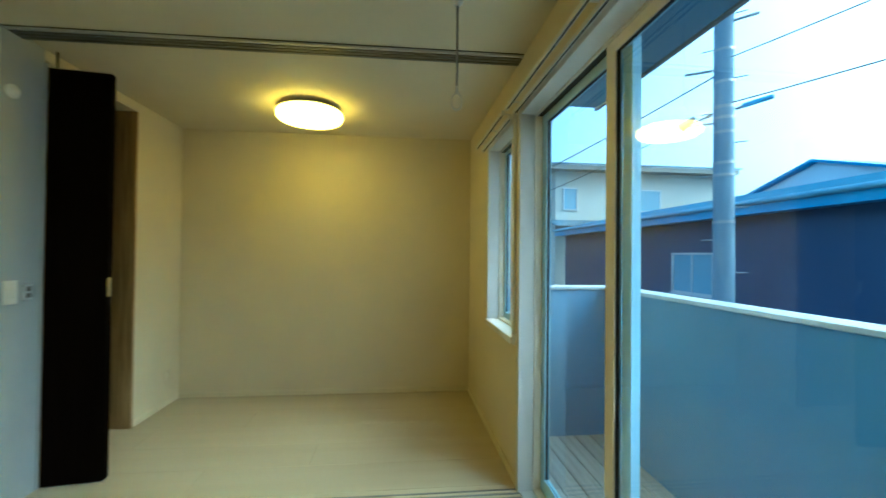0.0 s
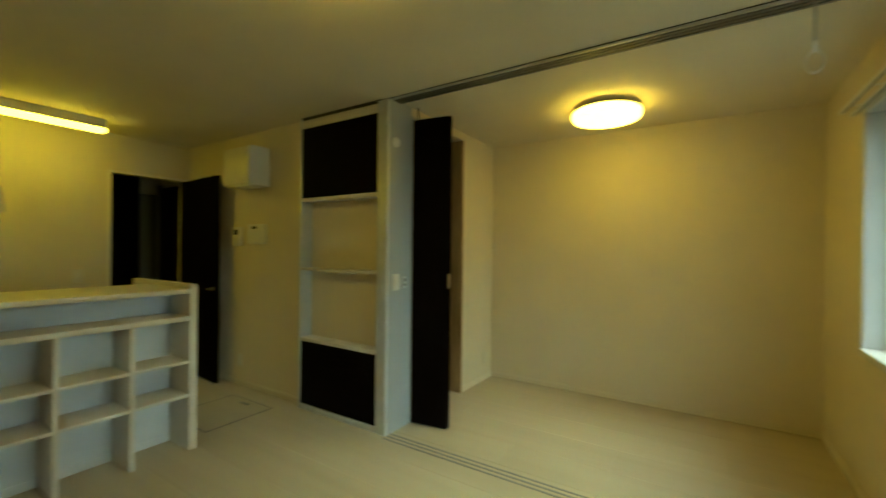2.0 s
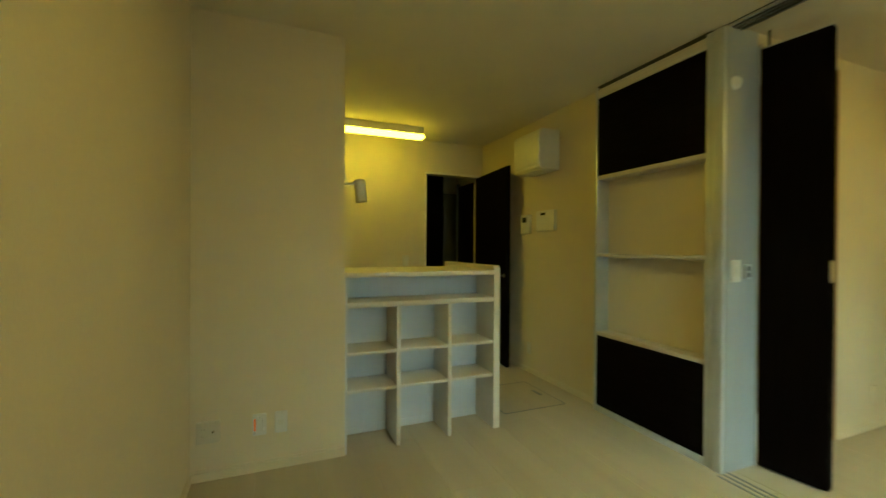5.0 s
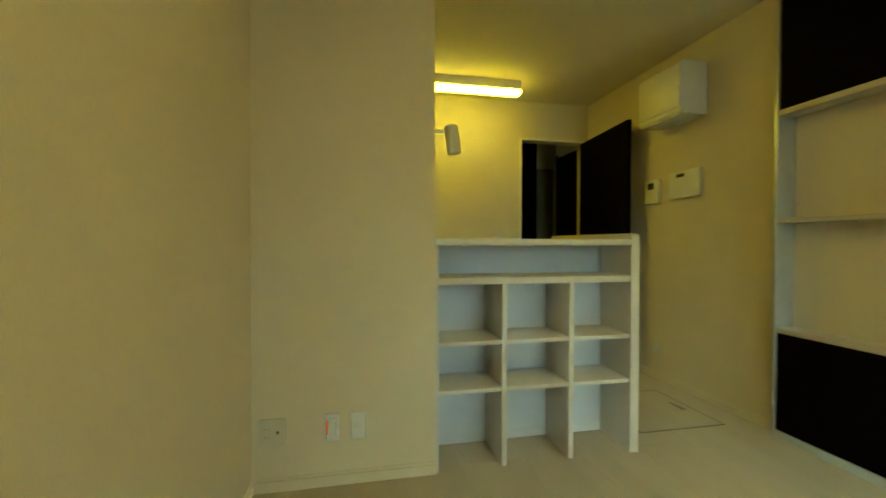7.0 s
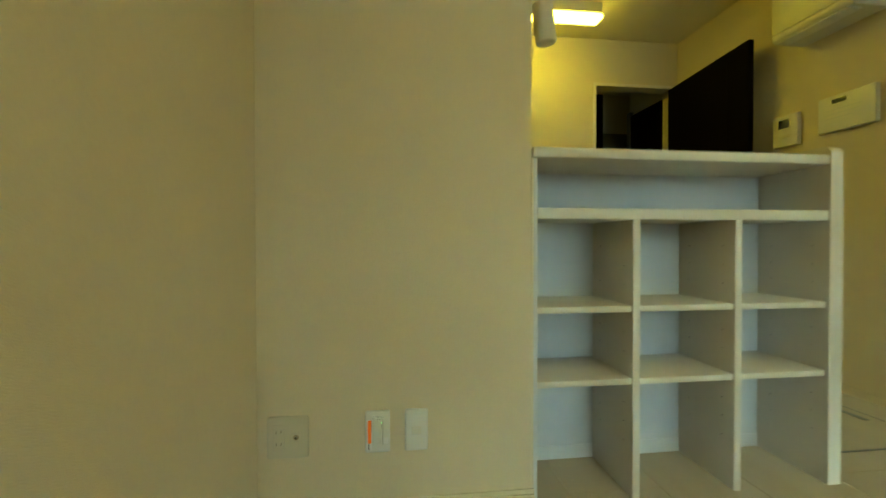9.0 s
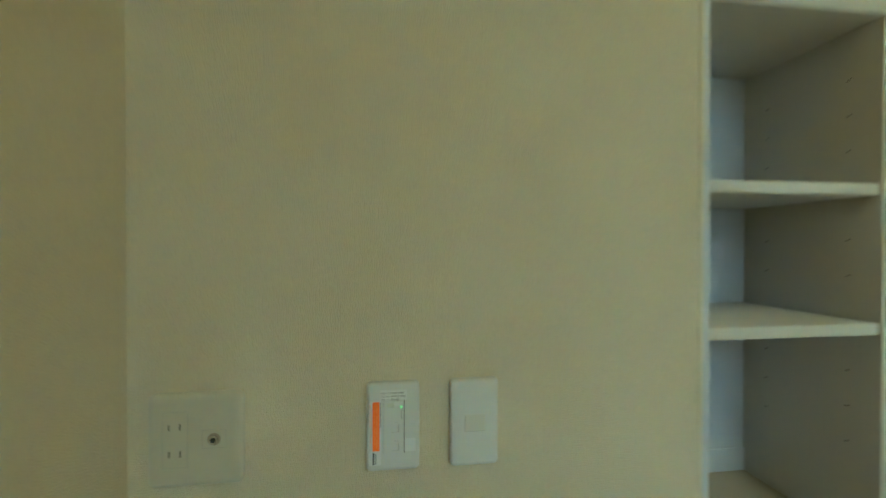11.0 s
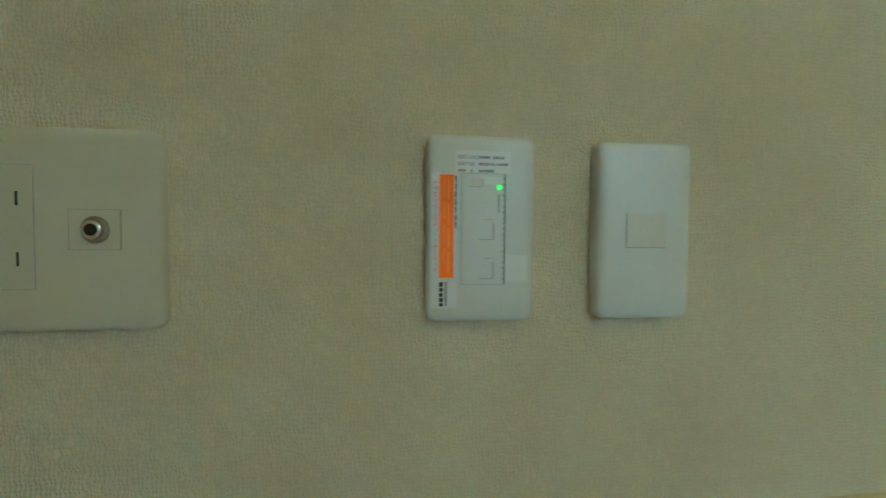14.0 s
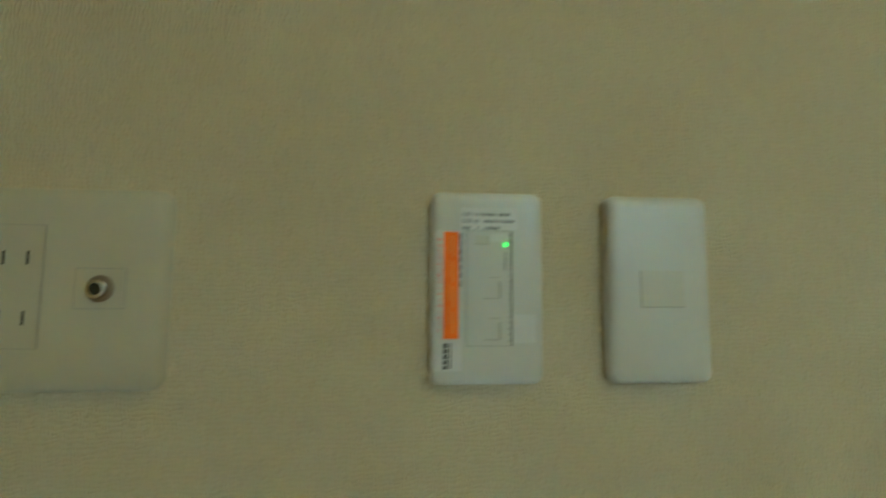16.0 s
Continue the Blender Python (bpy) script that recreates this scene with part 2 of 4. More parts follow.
def wall_with_holes(x0, x1, a0, a1, z1, holes, along="y"):
    """A wall from a0 to a1, with openings (b0, b1, low, high)."""
    bm = bmesh.new()

    def put(p0, p1, q0, q1):
        if p1 - p0 > 1e-4 and q1 - q0 > 1e-4:
            if along == "y":
                box(bm, x0, x1, p0, p1, q0, q1)
            else:
                box(bm, p0, p1, x0, x1, q0, q1)
    at = a0
    for b0, b1, low, high in sorted(holes):
        put(at, b0, 0, z1)
        put(b0, b1, 0, low)
        put(b0, b1, high, z1)
        at = b1
    put(at, a1, 0, z1)
    return bm


# ---- the shell ----
BIG = (0.20, 2.05, 0.0, 2.112)
SMALL = (2.17, 2.875, 0.818, 2.11)
HALL = (1.38, 2.04, 0.0, 2.05)
floor = setting("floor", block(K_X - 2.4, E_X + T, S_Y - T, N_Y + T, -0.15, -0.004), FLOOR, "pale cream wood-look floor, smooth and empty")
setting("ceiling", block(K_X - 2.4, E_X + T, S_Y - T, N_Y + T, CEIL, CEIL + 0.1), CEILING, "plain off-white papered ceiling")
setting("wall_east", wall_with_holes(E_X, E_X + T, S_Y - T, N_Y + T, CEIL, [BIG, SMALL]), WALL, "cream papered wall with two windows")
setting("wall_north", block(B_X - 0.8, E_X, N_Y, N_Y + T, 0, CEIL), WALL, "plain cream papered wall of the bedroom")
setting("wall_south", block(K_X, E_X, S_Y - T, S_Y, 0, CEIL), WALL, "plain cream papered wall")
setting("wall_counter", block(C_X - 0.12, C_X, S_Y, 0.165, 0, CEIL), WALL, "cream papered wall stub beside the counter shelf")
setting("wall_kitchen", wall_with_holes(K_X - 0.1, K_X, S_Y, P_Y, CEIL, [HALL]), WALL, "cream papered kitchen wall with a doorway")
setting("wall_living", joined(block(K_X - 0.68, -3.05, P_Y, P_Y + 0.14, 0, CEIL), block(-3.05, B_X - 0.061, P_Y + 0.06, P_Y + 0.14, 0, CEIL)), WALL, "cream papered living room wall")
setting("wall_closet_side", block(B_X - 0.06, B_X, P_Y - 0.05, 2.29, 0, CEIL), STRIP, "narrow strip of pale grey wall beside the closet")
setting("wall_closet_end", block(B_X - 0.1, B_X, 3.1, N_Y, 0, CEIL), WALL, "cream papered wall beside the closet")
setting("wall_closet_back", joined(block(B_X - 0.8, B_X - 0.75, P_Y + 0.14, N_Y, 0, CEIL), block(B_X - 0.75, B_X - 0.1, 3.1, 3.15, 0, CEIL)), BROWN, "brown board lining inside the closet")
setting("wall_hall", joined(block(K_X - 1.3, K_X - 1.2, 0.6, 3.0, 0, CEIL), block(K_X - 1.2, K_X - 0.1, 0.6, 0.7, 0, CEIL), block(K_X - 1.2, K_X - 0.54, 2.9, 3.0, 0, CEIL), block(K_X - 0.68, K_X - 0.54, P_Y + 0.14, 2.9, 0, CEIL)), WALL, "unlit hallway walls")

# baseboards: a board with a small groove and a thinner lip
for name, b in (("baseboard", (C_X, C_X + 0.008, S_Y, 0.173, 0, 0.058)), ("baseboard", (B_X, E_X, N_Y - 0.008, N_Y, 0, 0.05)),
                ("baseboard", (C_X + 0.008, E_X, S_Y, S_Y + 0.008, 0, 0.058)), ("baseboard", (E_X - 0.008, E_X, 2.1, N_Y - 0.008, 0, 0.05)),
                ("baseboard", (B_X, B_X + 0.008, 3.13, N_Y - 0.008, 0, 0.05)), ("baseboard", (K_X, -3.06, P_Y - 0.008, P_Y, 0, 0.05))):
    x0, x1, y0, y1, z0, z1 = b
    low = block(x0, x1, y0, y1, z0, z1 * 0.74)
    thin = 0.003
    if x1 - x0 < 0.02:
        top = block(x0 if x0 in (C_X, B_X) else x0 + thin, x1 - thin if x0 in (C_X, B_X) else x1, y0, y1, z1 * 0.78, z1)
    else:
        top = block(x0, x1, y0 + (thin if y1 in (N_Y, P_Y) else 0), y1 - (0 if y1 in (N_Y, P_Y) else thin), z1 * 0.78, z1)
    setting(name, joined(low, top), BASE, "low cream baseboard with a thin groove")
setting("trim", soft(C_X - 0.125, C_X + 0.002, 0.164, 0.172, 0.06, 1.03, 0.002), BASE, "cream edge strip at the wall end")


# ---- sliding partition track, floor rails, niche with dark panels ----
track = thing("ceiling_track", (B_X, 2.04, CEIL), "grey aluminium ceiling track with four grooves for sliding doors", "track")


def askew(bm):
    """The track runs a little out of square to the wall."""
    bmesh.ops.rotate(bm, verts=bm.verts, cent=(E_X, 2.0, 0), matrix=Euler((0, 0, radians(-0.75))).to_matrix())
    return bm


for i in range(4):
    part("rail", askew(block(-2.19, E_X - 0.004, 2.013 + i * 0.032, 2.031 + i * 0.032, CEIL - 0.014, CEIL)), TRACK if i else ALU, track)
part("bed", askew(block(-2.19, E_X - 0.004, 2.008, 2.132, CEIL - 0.004, CEIL)), BLACK, track)
part("end_strip", block(-3.05, -2.19, 2.03, 2.055, CEIL - 0.03, CEIL), BLACK, track)
guide = thing("floor_guide", (B_X, 2.03, 0), "three thin grey guide rails let into the floor", "floor rail")
for y in (1.99, 2.03, 2.07):
    part("rail", soft(B_X, E_X, y - 0.007, y + 0.007, 0.0, 0.003, 0.001, 1), TRACK, guide)

niche = thing("wall_niche_shelf", (-2.63, 2.05, 0), "shallow wall shelf between two dark wood panels in a pale frame", "shelf")
NX0, NX1 = -3.04, -2.205
part("stile", soft(NX0 - 0.02, NX0, 2.02, 2.15, 0, CEIL - 0.014, 0.002), ALU, niche)
part("stile", soft(NX1, B_X - 0.062, 2.02, 2.15, 0, CEIL - 0.014, 0.003), ALU, niche, "pale aluminium stile")
part("stile", soft(B_X - 0.058, B_X - 0.002, 2.015, 2.04, 0, CEIL - 0.014, 0.003), ALU, niche, "pale aluminium stile")
part("top_rail", soft(NX0, NX1, 2.022, 2.05, 2.33, CEIL - 0.03, 0.002), NICHE, niche)
part("bottom_rail", soft(NX0, NX1, 2.022, 2.05, 0, 0.043, 0.002), ALU, niche)
part("upper_panel", soft(NX0, NX1, 2.03, 2.05, 1.752, 2.33, 0.001), DARK, niche, "dark wood panel with horizontal grain")
part("lower_panel", soft(NX0, NX1, 2.03, 2.05, 0.043, 0.565, 0.001), DARK, niche, "dark wood panel with horizontal grain")
part("back_board", block(NX0, NX1, 2.138, 2.148, 0.56, 1.76), WALL, niche)
for z0, z1 in ((1.722, 1.752), (1.152, 1.174), (0.565, 0.592)):
    part("shelf_board", soft(NX0, NX1, 2.024, 2.138, z0, z1, 0.003), NICHE, niche)

# ---- closet: jambs, folded door ----
jamb = thing("closet_frame", (B_X, 2.7, 0), "brown wood lined closet opening", "door frame", kind="structure")
part("jamb", soft(B_X - 0.14, B_X + 0.006, 3.075, 3.1, 0, 2.352, 0.003), BROWN, jamb)
part("jamb", soft(B_X - 0.14, B_X + 0.004, 2.29, 2.31, 0, 2.352, 0.003), STRIP, jamb, "pale grey jamb")
part("head", soft(B_X - 0.14, B_X + 0.001, 2.29, 3.1, 2.366, CEIL, 0.003), WALL, jamb, "cream papered head")
part("head_trim", soft(B_X - 0.14, B_X + 0.006, 2.31, 3.1, 2.352, 2.366, 0.003), NICHE, jamb, "pale wood head trim")
fold = thing("folding_closet_door", (-2.085, 2.298, 0.01), "dark wood folding closet door, folded open into the room", "closet door")


def leaf_body(width, thick, height, r=0.012):
    bm = block(0, width, 0, thick, 0, height)
    edges = [e for e in bm.edges if all(v.co.x > width / 2 for v in e.verts)]
    bmesh.ops.bevel(bm, geom=edges, offset=r, segments=4, profile=0.5, affect="EDGES")
    return bm


for i in range(2):
    bm = leaf_body(0.305, 0.02, 2.32)
    bmesh.ops.translate(bm, vec=(0, i * 0.024, 0), verts=bm.verts)
    bmesh.ops.rotate(bm, verts=bm.verts, cent=(0, 0, 0), matrix=Euler((0, 0, radians(8))).to_matrix())
    bmesh.ops.translate(bm, vec=fold.location, verts=bm.verts)
    leaf = part("leaf", bm, DARK_UP, fold)
    if i == 0:
        eb = block(0.004, 0.298, -0.0006, 0.02, 2.316, 2.3205)
        bmesh.ops.rotate(eb, verts=eb.verts, cent=(0, 0, 0), matrix=Euler((0, 0, radians(8))).to_matrix())
        bmesh.ops.translate(eb, vec=fold.location, verts=eb.verts)
        part("edge_band", eb, NICHE, leaf, "pale top edge")
        hb = soft(0.297, 0.312, -0.004, 0.016, 1.05, 1.16, 0.003)
        bmesh.ops.rotate(hb, verts=hb.verts, cent=(0, 0, 0), matrix=Euler((0, 0, radians(8))).to_matrix())
        bmesh.ops.translate(hb, vec=(fold.location.x, fold.location.y, 0), verts=hb.verts)
        part("handle", hb, CHROME, leaf, "small pale metal handle")
part("top_pivot", rod((-2.06, 2.322, 2.33), (-2.06, 2.322, CEIL), 0.006), BLACK, fold, "dark pivot pin")

# switch and sensor on the narrow wall strip
sw = thing("wall_switch", (B_X, 2.12, 1.095), "white double wall switch plate on the narrow wall", "light switch")
part("plate", soft(B_X, B_X + 0.01, 2.078, 2.148, 1.035, 1.155, 0.003), PLASTIC, sw)
part("rocker", soft(B_X + 0.01, B_X + 0.016, 2.088, 2.111, 1.065, 1.125, 0.002), PLASTIC, sw)
part("rocker", soft(B_X + 0.01, B_X + 0.016, 2.115, 2.138, 1.065, 1.125, 0.002), PLASTIC, sw)
rem = thing("switch_remote", (B_X, 2.2, 1.09), "small grey remote holder beside the switch", "remote")
part("body", soft(B_X, B_X + 0.018, 2.178, 2.223, 1.05, 1.13, 0.003), ALU, rem)
part("button", soft(B_X + 0.018, B_X + 0.021, 2.188, 2.213, 1.095, 1.12, 0.002), TRACK, rem)
part("button", soft(B_X + 0.018, B_X + 0.021, 2.188, 2.213, 1.06, 1.085, 0.002), TRACK, rem)
sensor = thing("wall_sensor", (B_X, 2.10, 2.115), "small round white sensor on the wall", "sensor")
AX = Matrix.Rotation(radians(90), 4, "Y")
part("base", lathe([(0.035, 0), (0.035, 0.01), (0.03, 0.014)], 24, (B_X, 2.10, 2.115), AX), PLASTIC_WHITE, sensor)
part("dome", lathe([(0.026, 0.012), (0.022, 0.024), (0.010, 0.031)], 24, (B_X, 2.10, 2.115), AX), PLASTIC_WHITE, sensor)
for name, at in (("low_outlet", (B_X, 3.56, 0.235)),):
    o = thing(name, at, "small cream wall outlet near the floor", "outlet")
    part("plate", soft(at[0], at[0] + 0.008, at[1] - 0.035, at[1] + 0.035, at[2] - 0.06, at[2] + 0.06, 0.003), BASE, o)
    part("socket", soft(at[0] + 0.008, at[0] + 0.011, at[1] - 0.012, at[1] + 0.012, at[2] - 0.03, at[2] + 0.03, 0.001), BASE, o)


# ---- ceiling lamps ----
def ceiling_lamp(x, y, r, label, glow):
    t = thing("ceiling_lamp", (x, y, CEIL), label, "ceiling lamp", "ceiling lamps")
    part("shade", lathe([(r * 0.80, -0.112), (r * 0.93, -0.105), (r * 0.99, -0.088), (r, -0.07), (r * 0.985, -0.05), (r * 0.95, -0.044)], 64, (x, y, CEIL)), glow, t, "glowing milky shade")
    part("base", lathe([(r * 0.96, -0.0435), (r * 0.96, -0.038), (r * 0.6, -0.034), (r * 0.58, 0)], 48, (x, y, CEIL)), PLASTIC_WHITE, t)
    return t


ceiling_lamp(-0.825, 3.01, 0.247, "round milky ceiling lamp, switched on, in the bedroom", LAMP_BED)
ceiling_lamp(-1.33, 0.673, 0.25, "round milky ceiling lamp, switched on, in the living room", LAMP_LIVING)
tube = thing("kitchen_ceiling_light", (-4.6, 0.63, CEIL), "long narrow kitchen ceiling light, switched on", "ceiling lamp")
part("base", soft(-4.654, -4.546, 0.03, 1.18, CEIL - 0.073, CEIL, 0.004), PLASTIC_WHITE, tube)
part("shade", soft(-4.655, -4.545, 0.02, 1.19, CEIL - 0.110, CEIL - 0.074, 0.015, 4), TUBE, tube, "glowing milky cover")

# ---- drying-pole hanger ----
hang = thing("laundry_pole_hanger", (0.104, 1.575, CEIL), "thin ceiling cord hanger with a white ring for a drying pole", "hanger")
part("ceiling_cup", lathe([(0.012, -0.03), (0.022, -0.018), (0.026, 0)], 24, (0.104, 1.575, CEIL)), PLASTIC_WHITE, hang)
part("cord", rod((0.104, 1.575, 2.03), (0.104, 1.575, CEIL - 0.028), 0.005), STEEL, hang, "braided grey rod")
part("clip", rod((0.104, 1.575, 2.013), (0.104, 1.575, 2.045), 0.008, 12, 0.005), PLASTIC_WHITE, hang)
part("ring", ring((0.104, 1.575, 1.976), 0.023, 0.0028, 1.6), PLASTIC, hang, "oval white plastic ring")


# ---- windows ----
def rect_frame(x0, x1, y0, y1, z0, z1, w, wb=None, wt=None):
    wb = wb or w
    wt = wt or w
    return joined(block(x0, x1, y0, y0 + w, z0, z1), block(x0, x1, y1 - w, y1, z0, z1),
                  block(x0, x1, y0 + w, y1 - w, z1 - wt, z1), block(x0, x1, y0 + w, y1 - w, z0, z0 + wb))


def window(name, hole, label, sashes, w, low):
    y0, y1, z0, z1 = hole
    t = thing(name, (E_X, (y0 + y1) / 2, z0), label, "window", kind="structure")
    c = 0.028
    part("casing", soft(E_X - 0.012, E_X + 0.075, y1 - 0.012, y1 + c, z0 - (0 if low else c), z1 + c, 0.002), TRIM, t, "white casing")
    part("casing", soft(E_X - 0.012, E_X + 0.075, y0 - c, y0 + 0.012, z0 - (0 if low else c), z1 + c, 0.002), TRIM, t, "white casing")
    part("casing", soft(E_X - 0.012, E_X + 0.075, y0 + 0.012, y1 - 0.012, z1 - 0.012, z1 + c, 0.002), TRIM, t, "white casing")
    part("sill", soft(E_X - (0.002 if low else 0.025), E_X + 0.075, y0 + 0.012, y1 - 0.012, z0 - (0.001 if low else c), z0 + (0.012 if not low else 0.006), 0.002), TRIM, t, "white sill")
    part("window_frame", rect_frame(E_X + 0.075, E_X + T + 0.01, y0, y1, z0, z1, 0.022), SASH, t, "cream aluminium outer frame", False)
    part("head_groove", block(E_X + 0.085, E_X + 0.115, y0 + 0.022, y1 - 0.022, z1 - 0.0225, z1 - 0.0215), BLACK, t, "", False)
    wt = w * 0.72
    for i, (s0, s1, xo) in enumerate(sashes):
        # outer sash and skins take the colour with blue daylight painted in
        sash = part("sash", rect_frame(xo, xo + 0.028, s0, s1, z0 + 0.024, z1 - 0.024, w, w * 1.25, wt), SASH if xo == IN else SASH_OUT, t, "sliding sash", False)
        part("outer_skin", rect_frame(xo + 0.0165, xo + 0.031, s0 - 0.001, s1 + 0.001, z0 + 0.024, z1 - 0.024, w + 0.001, w * 1.25 + 0.001, wt + 0.001), SASH_OUT, sash, "metal skin with blue daylight put into its colour", False)
        g = part("pane", block(xo + 0.011, xo + 0.016, s0 + w - 0.004, s1 - w + 0.004, z0 + 0.024 + w, z1 - 0.024 - wt + 0.004), GLASS, sash, "clear glass", False)
        g.visible_shadow = False
        part("gasket", rect_frame(xo + 0.006, xo + 0.022, s0 + w - 0.001, s1 - w + 0.001, z0 + 0.02 + w * 1.25, z1 - 0.022 - wt, 0.004), BLACK, sash, "thin black gasket", False)
    return t


IN, OUT = E_X + 0.080, E_X + 0.114
window("window_1", BIG, "full-height sliding glass door to the balcony, closed", [(0.222, 1.255, IN), (1.135, 2.028, OUT)], 0.062, True)
window("window_2", SMALL, "small sliding window with white casing, closed", [(2.192, 2.555, IN), (2.49, 2.853, OUT)], 0.035, False)
setting("door_threshold", soft(E_X + 0.0, E_X + T, 0.23, 2.02, -0.02, 0.012, 0.002), ALU, "pale aluminium threshold of the glass door")


def curtain_rail(y0, y1, z):
    t = thing("curtain_rail", (E_X, (y0 + y1) / 2, z), "double white curtain rail, empty, fixed above a window", "curtain rail", "curtain rails")
    for x, h in ((E_X - 0.084, z), (E_X - 0.037, z - 0.02)):
        r = part("rail", joined(block(x - 0.008, x + 0.008, y0, y1, h + 0.006, h + 0.012), block(x - 0.008, x - 0.005, y0, y1, h - 0.008, h + 0.006),
                                block(x + 0.005, x + 0.008, y0, y1, h - 0.008, h + 0.006)), PLASTIC_WHITE, t)
        part("groove", block(x - 0.005, x + 0.005, y0, y1, h - 0.0078, h + 0.0059), BLACK, r, "dark runner groove", False)
        for y, d in ((y0, -1), (y1, 1)):
            part("end_cap", soft(x - 0.011, x + 0.011, min(y, y + d * 0.022), max(y, y + d * 0.022), h - 0.011, h + 0.014, 0.003), PLASTIC_WHITE, r)
    for y in (y0 + 0.05, (y0 + y1) / 2, y1 - 0.05):
        part("bracket", joined(block(E_X - 0.095, E_X, y - 0.008, y + 0.008, z + 0.0125, z + 0.018), block(E_X - 0.004, E_X, y - 0.012, y + 0.012, z - 0.03, z + 0.0124)), PLASTIC_WHITE, t)
    return t


curtain_rail(0.14, 2.05, 2.137)
curtain_rail(2.16, 2.93, 2.14)

hook = thing("curtain_tieback_hook", (E_X, 2.115, 0.84), "small white curtain tieback hook on the wall", "hook")
part("base", soft(E_X - 0.006, E_X, 2.105, 2.125, 0.82, 0.86, 0.002), PLASTIC_WHITE, hook)
part("prong", rod((E_X - 0.004, 2.115, 0.84), (E_X - 0.03, 2.115, 0.852), 0.004, 10), PLASTIC_WHITE, hook)

# ---- counter shelf ----
CT = thing("counter_shelf", (C_X - 0.13, 0.66, 0), "white open shelf unit built into the front of the kitchen counter", "shelf")
Y0, Y1 = 0.173, 1.152
F = C_X + 0.0
BK = C_X - 0.255
part("back_board", block(BK - 0.012, BK, Y0, Y1, 0.0, 1.03), WHITE, CT)
part("back_lip", soft(BK, BK + 0.004, Y0, Y1, 0, 0.05, 0.002), WHITE, CT)
part("side_board", soft(BK, F - 0.002, Y0, Y0 + 0.012, 0, 1.03, 0.002), WHITE, CT)


def end_board():
    bm = block(C_X - 0.86, C_X + 0.006, Y1, Y1 + 0.046, 0, 1.092)
    edges = [e for e in bm.edges if all(v.co.x > C_X - 0.4 and v.co.z > 1.0 for v in e.verts)]
    bmesh.ops.bevel(bm, geom=edges, offset=0.03, segments=6, profile=0.5, affect="EDGES")
    return bm


part("end_board", end_board(), WOODWHITE, CT, "pale end board with a rounded top corner")
part("counter_top", soft(C_X - 0.62, F + 0.004, Y0 - 0.004, Y1, 1.032, 1.062, 0.004), WOODWHITE, CT, "pale counter top")
part("shelf_board", soft(BK, F + 0.001, Y0 + 0.012, Y1, 0.852, 0.884, 0.003), WOODWHITE, CT)
for yd in (0.496, 0.836):
    part("divider", soft(BK, F, yd - 0.012, yd + 0.012, 0, 0.852, 0.002), WOODWHITE, CT)
for a, b in ((Y0 + 0.012, 0.484), (0.508, 0.824), (0.848, Y1)):
    for z in (0.580, 0.358):
        part("shelf_board", soft(BK, F - 0.006, a, b, z - 0.0095, z + 0.0095, 0.002), WOODWHITE, CT)
for yd, s in ((0.484, -1), (0.824, -1), (Y1, -1)):
    for z in (0.44, 0.50, 0.65, 0.71, 0.77, 0.16, 0.22, 0.28):
        for xo in (0.05, 0.2):
            part("peg_hole", rod((C_X - xo, yd + s * 0.0005, z), (C_X - xo, yd - s * 0.0002, z), 0.0018, 8), BLACK, CT)

# ---- kitchen ----
lampk = thing("swing_arm_lamp", (C_X - 0.13, 0.17, 1.62), "white cylinder lamp on a short arm at the wall end, off", "wall lamp")
part("wall_plate", soft(C_X - 0.33, C_X - 0.27, 0.165, 0.18, 1.58, 1.66, 0.004), PLASTIC_WHITE, lampk)
part("arm", rod((C_X - 0.3, 0.178, 1.62), (C_X - 0.29, 0.285, 1.625), 0.009), PLASTIC_WHITE, lampk)
tilt = Matrix.Rotation(radians(8), 4, "X")
part("shade", lathe([(0.03, -0.075), (0.037, -0.07), (0.037, 0.065), (0.028, 0.075)], 32, (C_X - 0.285, 0.31, 1.58), tilt), PLASTIC, lampk, "white metal cylinder")
part("joint", rod((C_X - 0.3, 0.28, 1.615), (C_X - 0.28, 0.3, 1.615), 0.014), PLASTIC_WHITE, lampk)

door = thing("door_1", (K_X, 2.02, 0), "dark wood hinged door, standing wide open against the wall", "door", kind="structure")
part("frame", joined(block(K_X - 0.11, K_X + 0.012, HALL[0] - 0.022, HALL[0], 0, 2.072), block(K_X - 0.11, K_X + 0.012, HALL[1], HALL[1] + 0.022, 0, 2.072),
                     block(K_X - 0.11, K_X + 0.012, HALL[0], HALL[1], 2.05, 2.072)), SASH, door, "thin pale door frame", False)
ang = radians(-4.5)


def on_leaf(bm):
    bmesh.ops.rotate(bm, verts=bm.verts, cent=(0, 0, 0), matrix=Euler((0, 0, ang)).to_matrix())
    bmesh.ops.translate(bm, vec=(K_X + 0.015, 2.035, 0), verts=bm.verts)
    return bm


kleaf = part("leaf", on_leaf(soft(0, 0.84, -0.034, 0, 0.012, 2.035, 0.002)), DARK_UP, door)
part("edge_strip", on_leaf(soft(0.66, 0.672, -0.037, -0.034, 0.012, 2.035, 0.001)), DARK_UP, kleaf, "raised dark strip")
part("rose", on_leaf(lathe([(0.024, 0), (0.024, 0.006), (0.018, 0.01)], 24, (0.78, -0.035, 0.93), Matrix.Rotation(radians(90), 4, "X"))), CHROME, kleaf)
part("lever", on_leaf(joined(rod((0.78, -0.04, 0.93), (0.78, -0.085, 0.93), 0.008), rod((0.785, -0.08, 0.93), (0.67, -0.08, 0.93), 0.008))), CHROME, kleaf, "brushed metal lever")
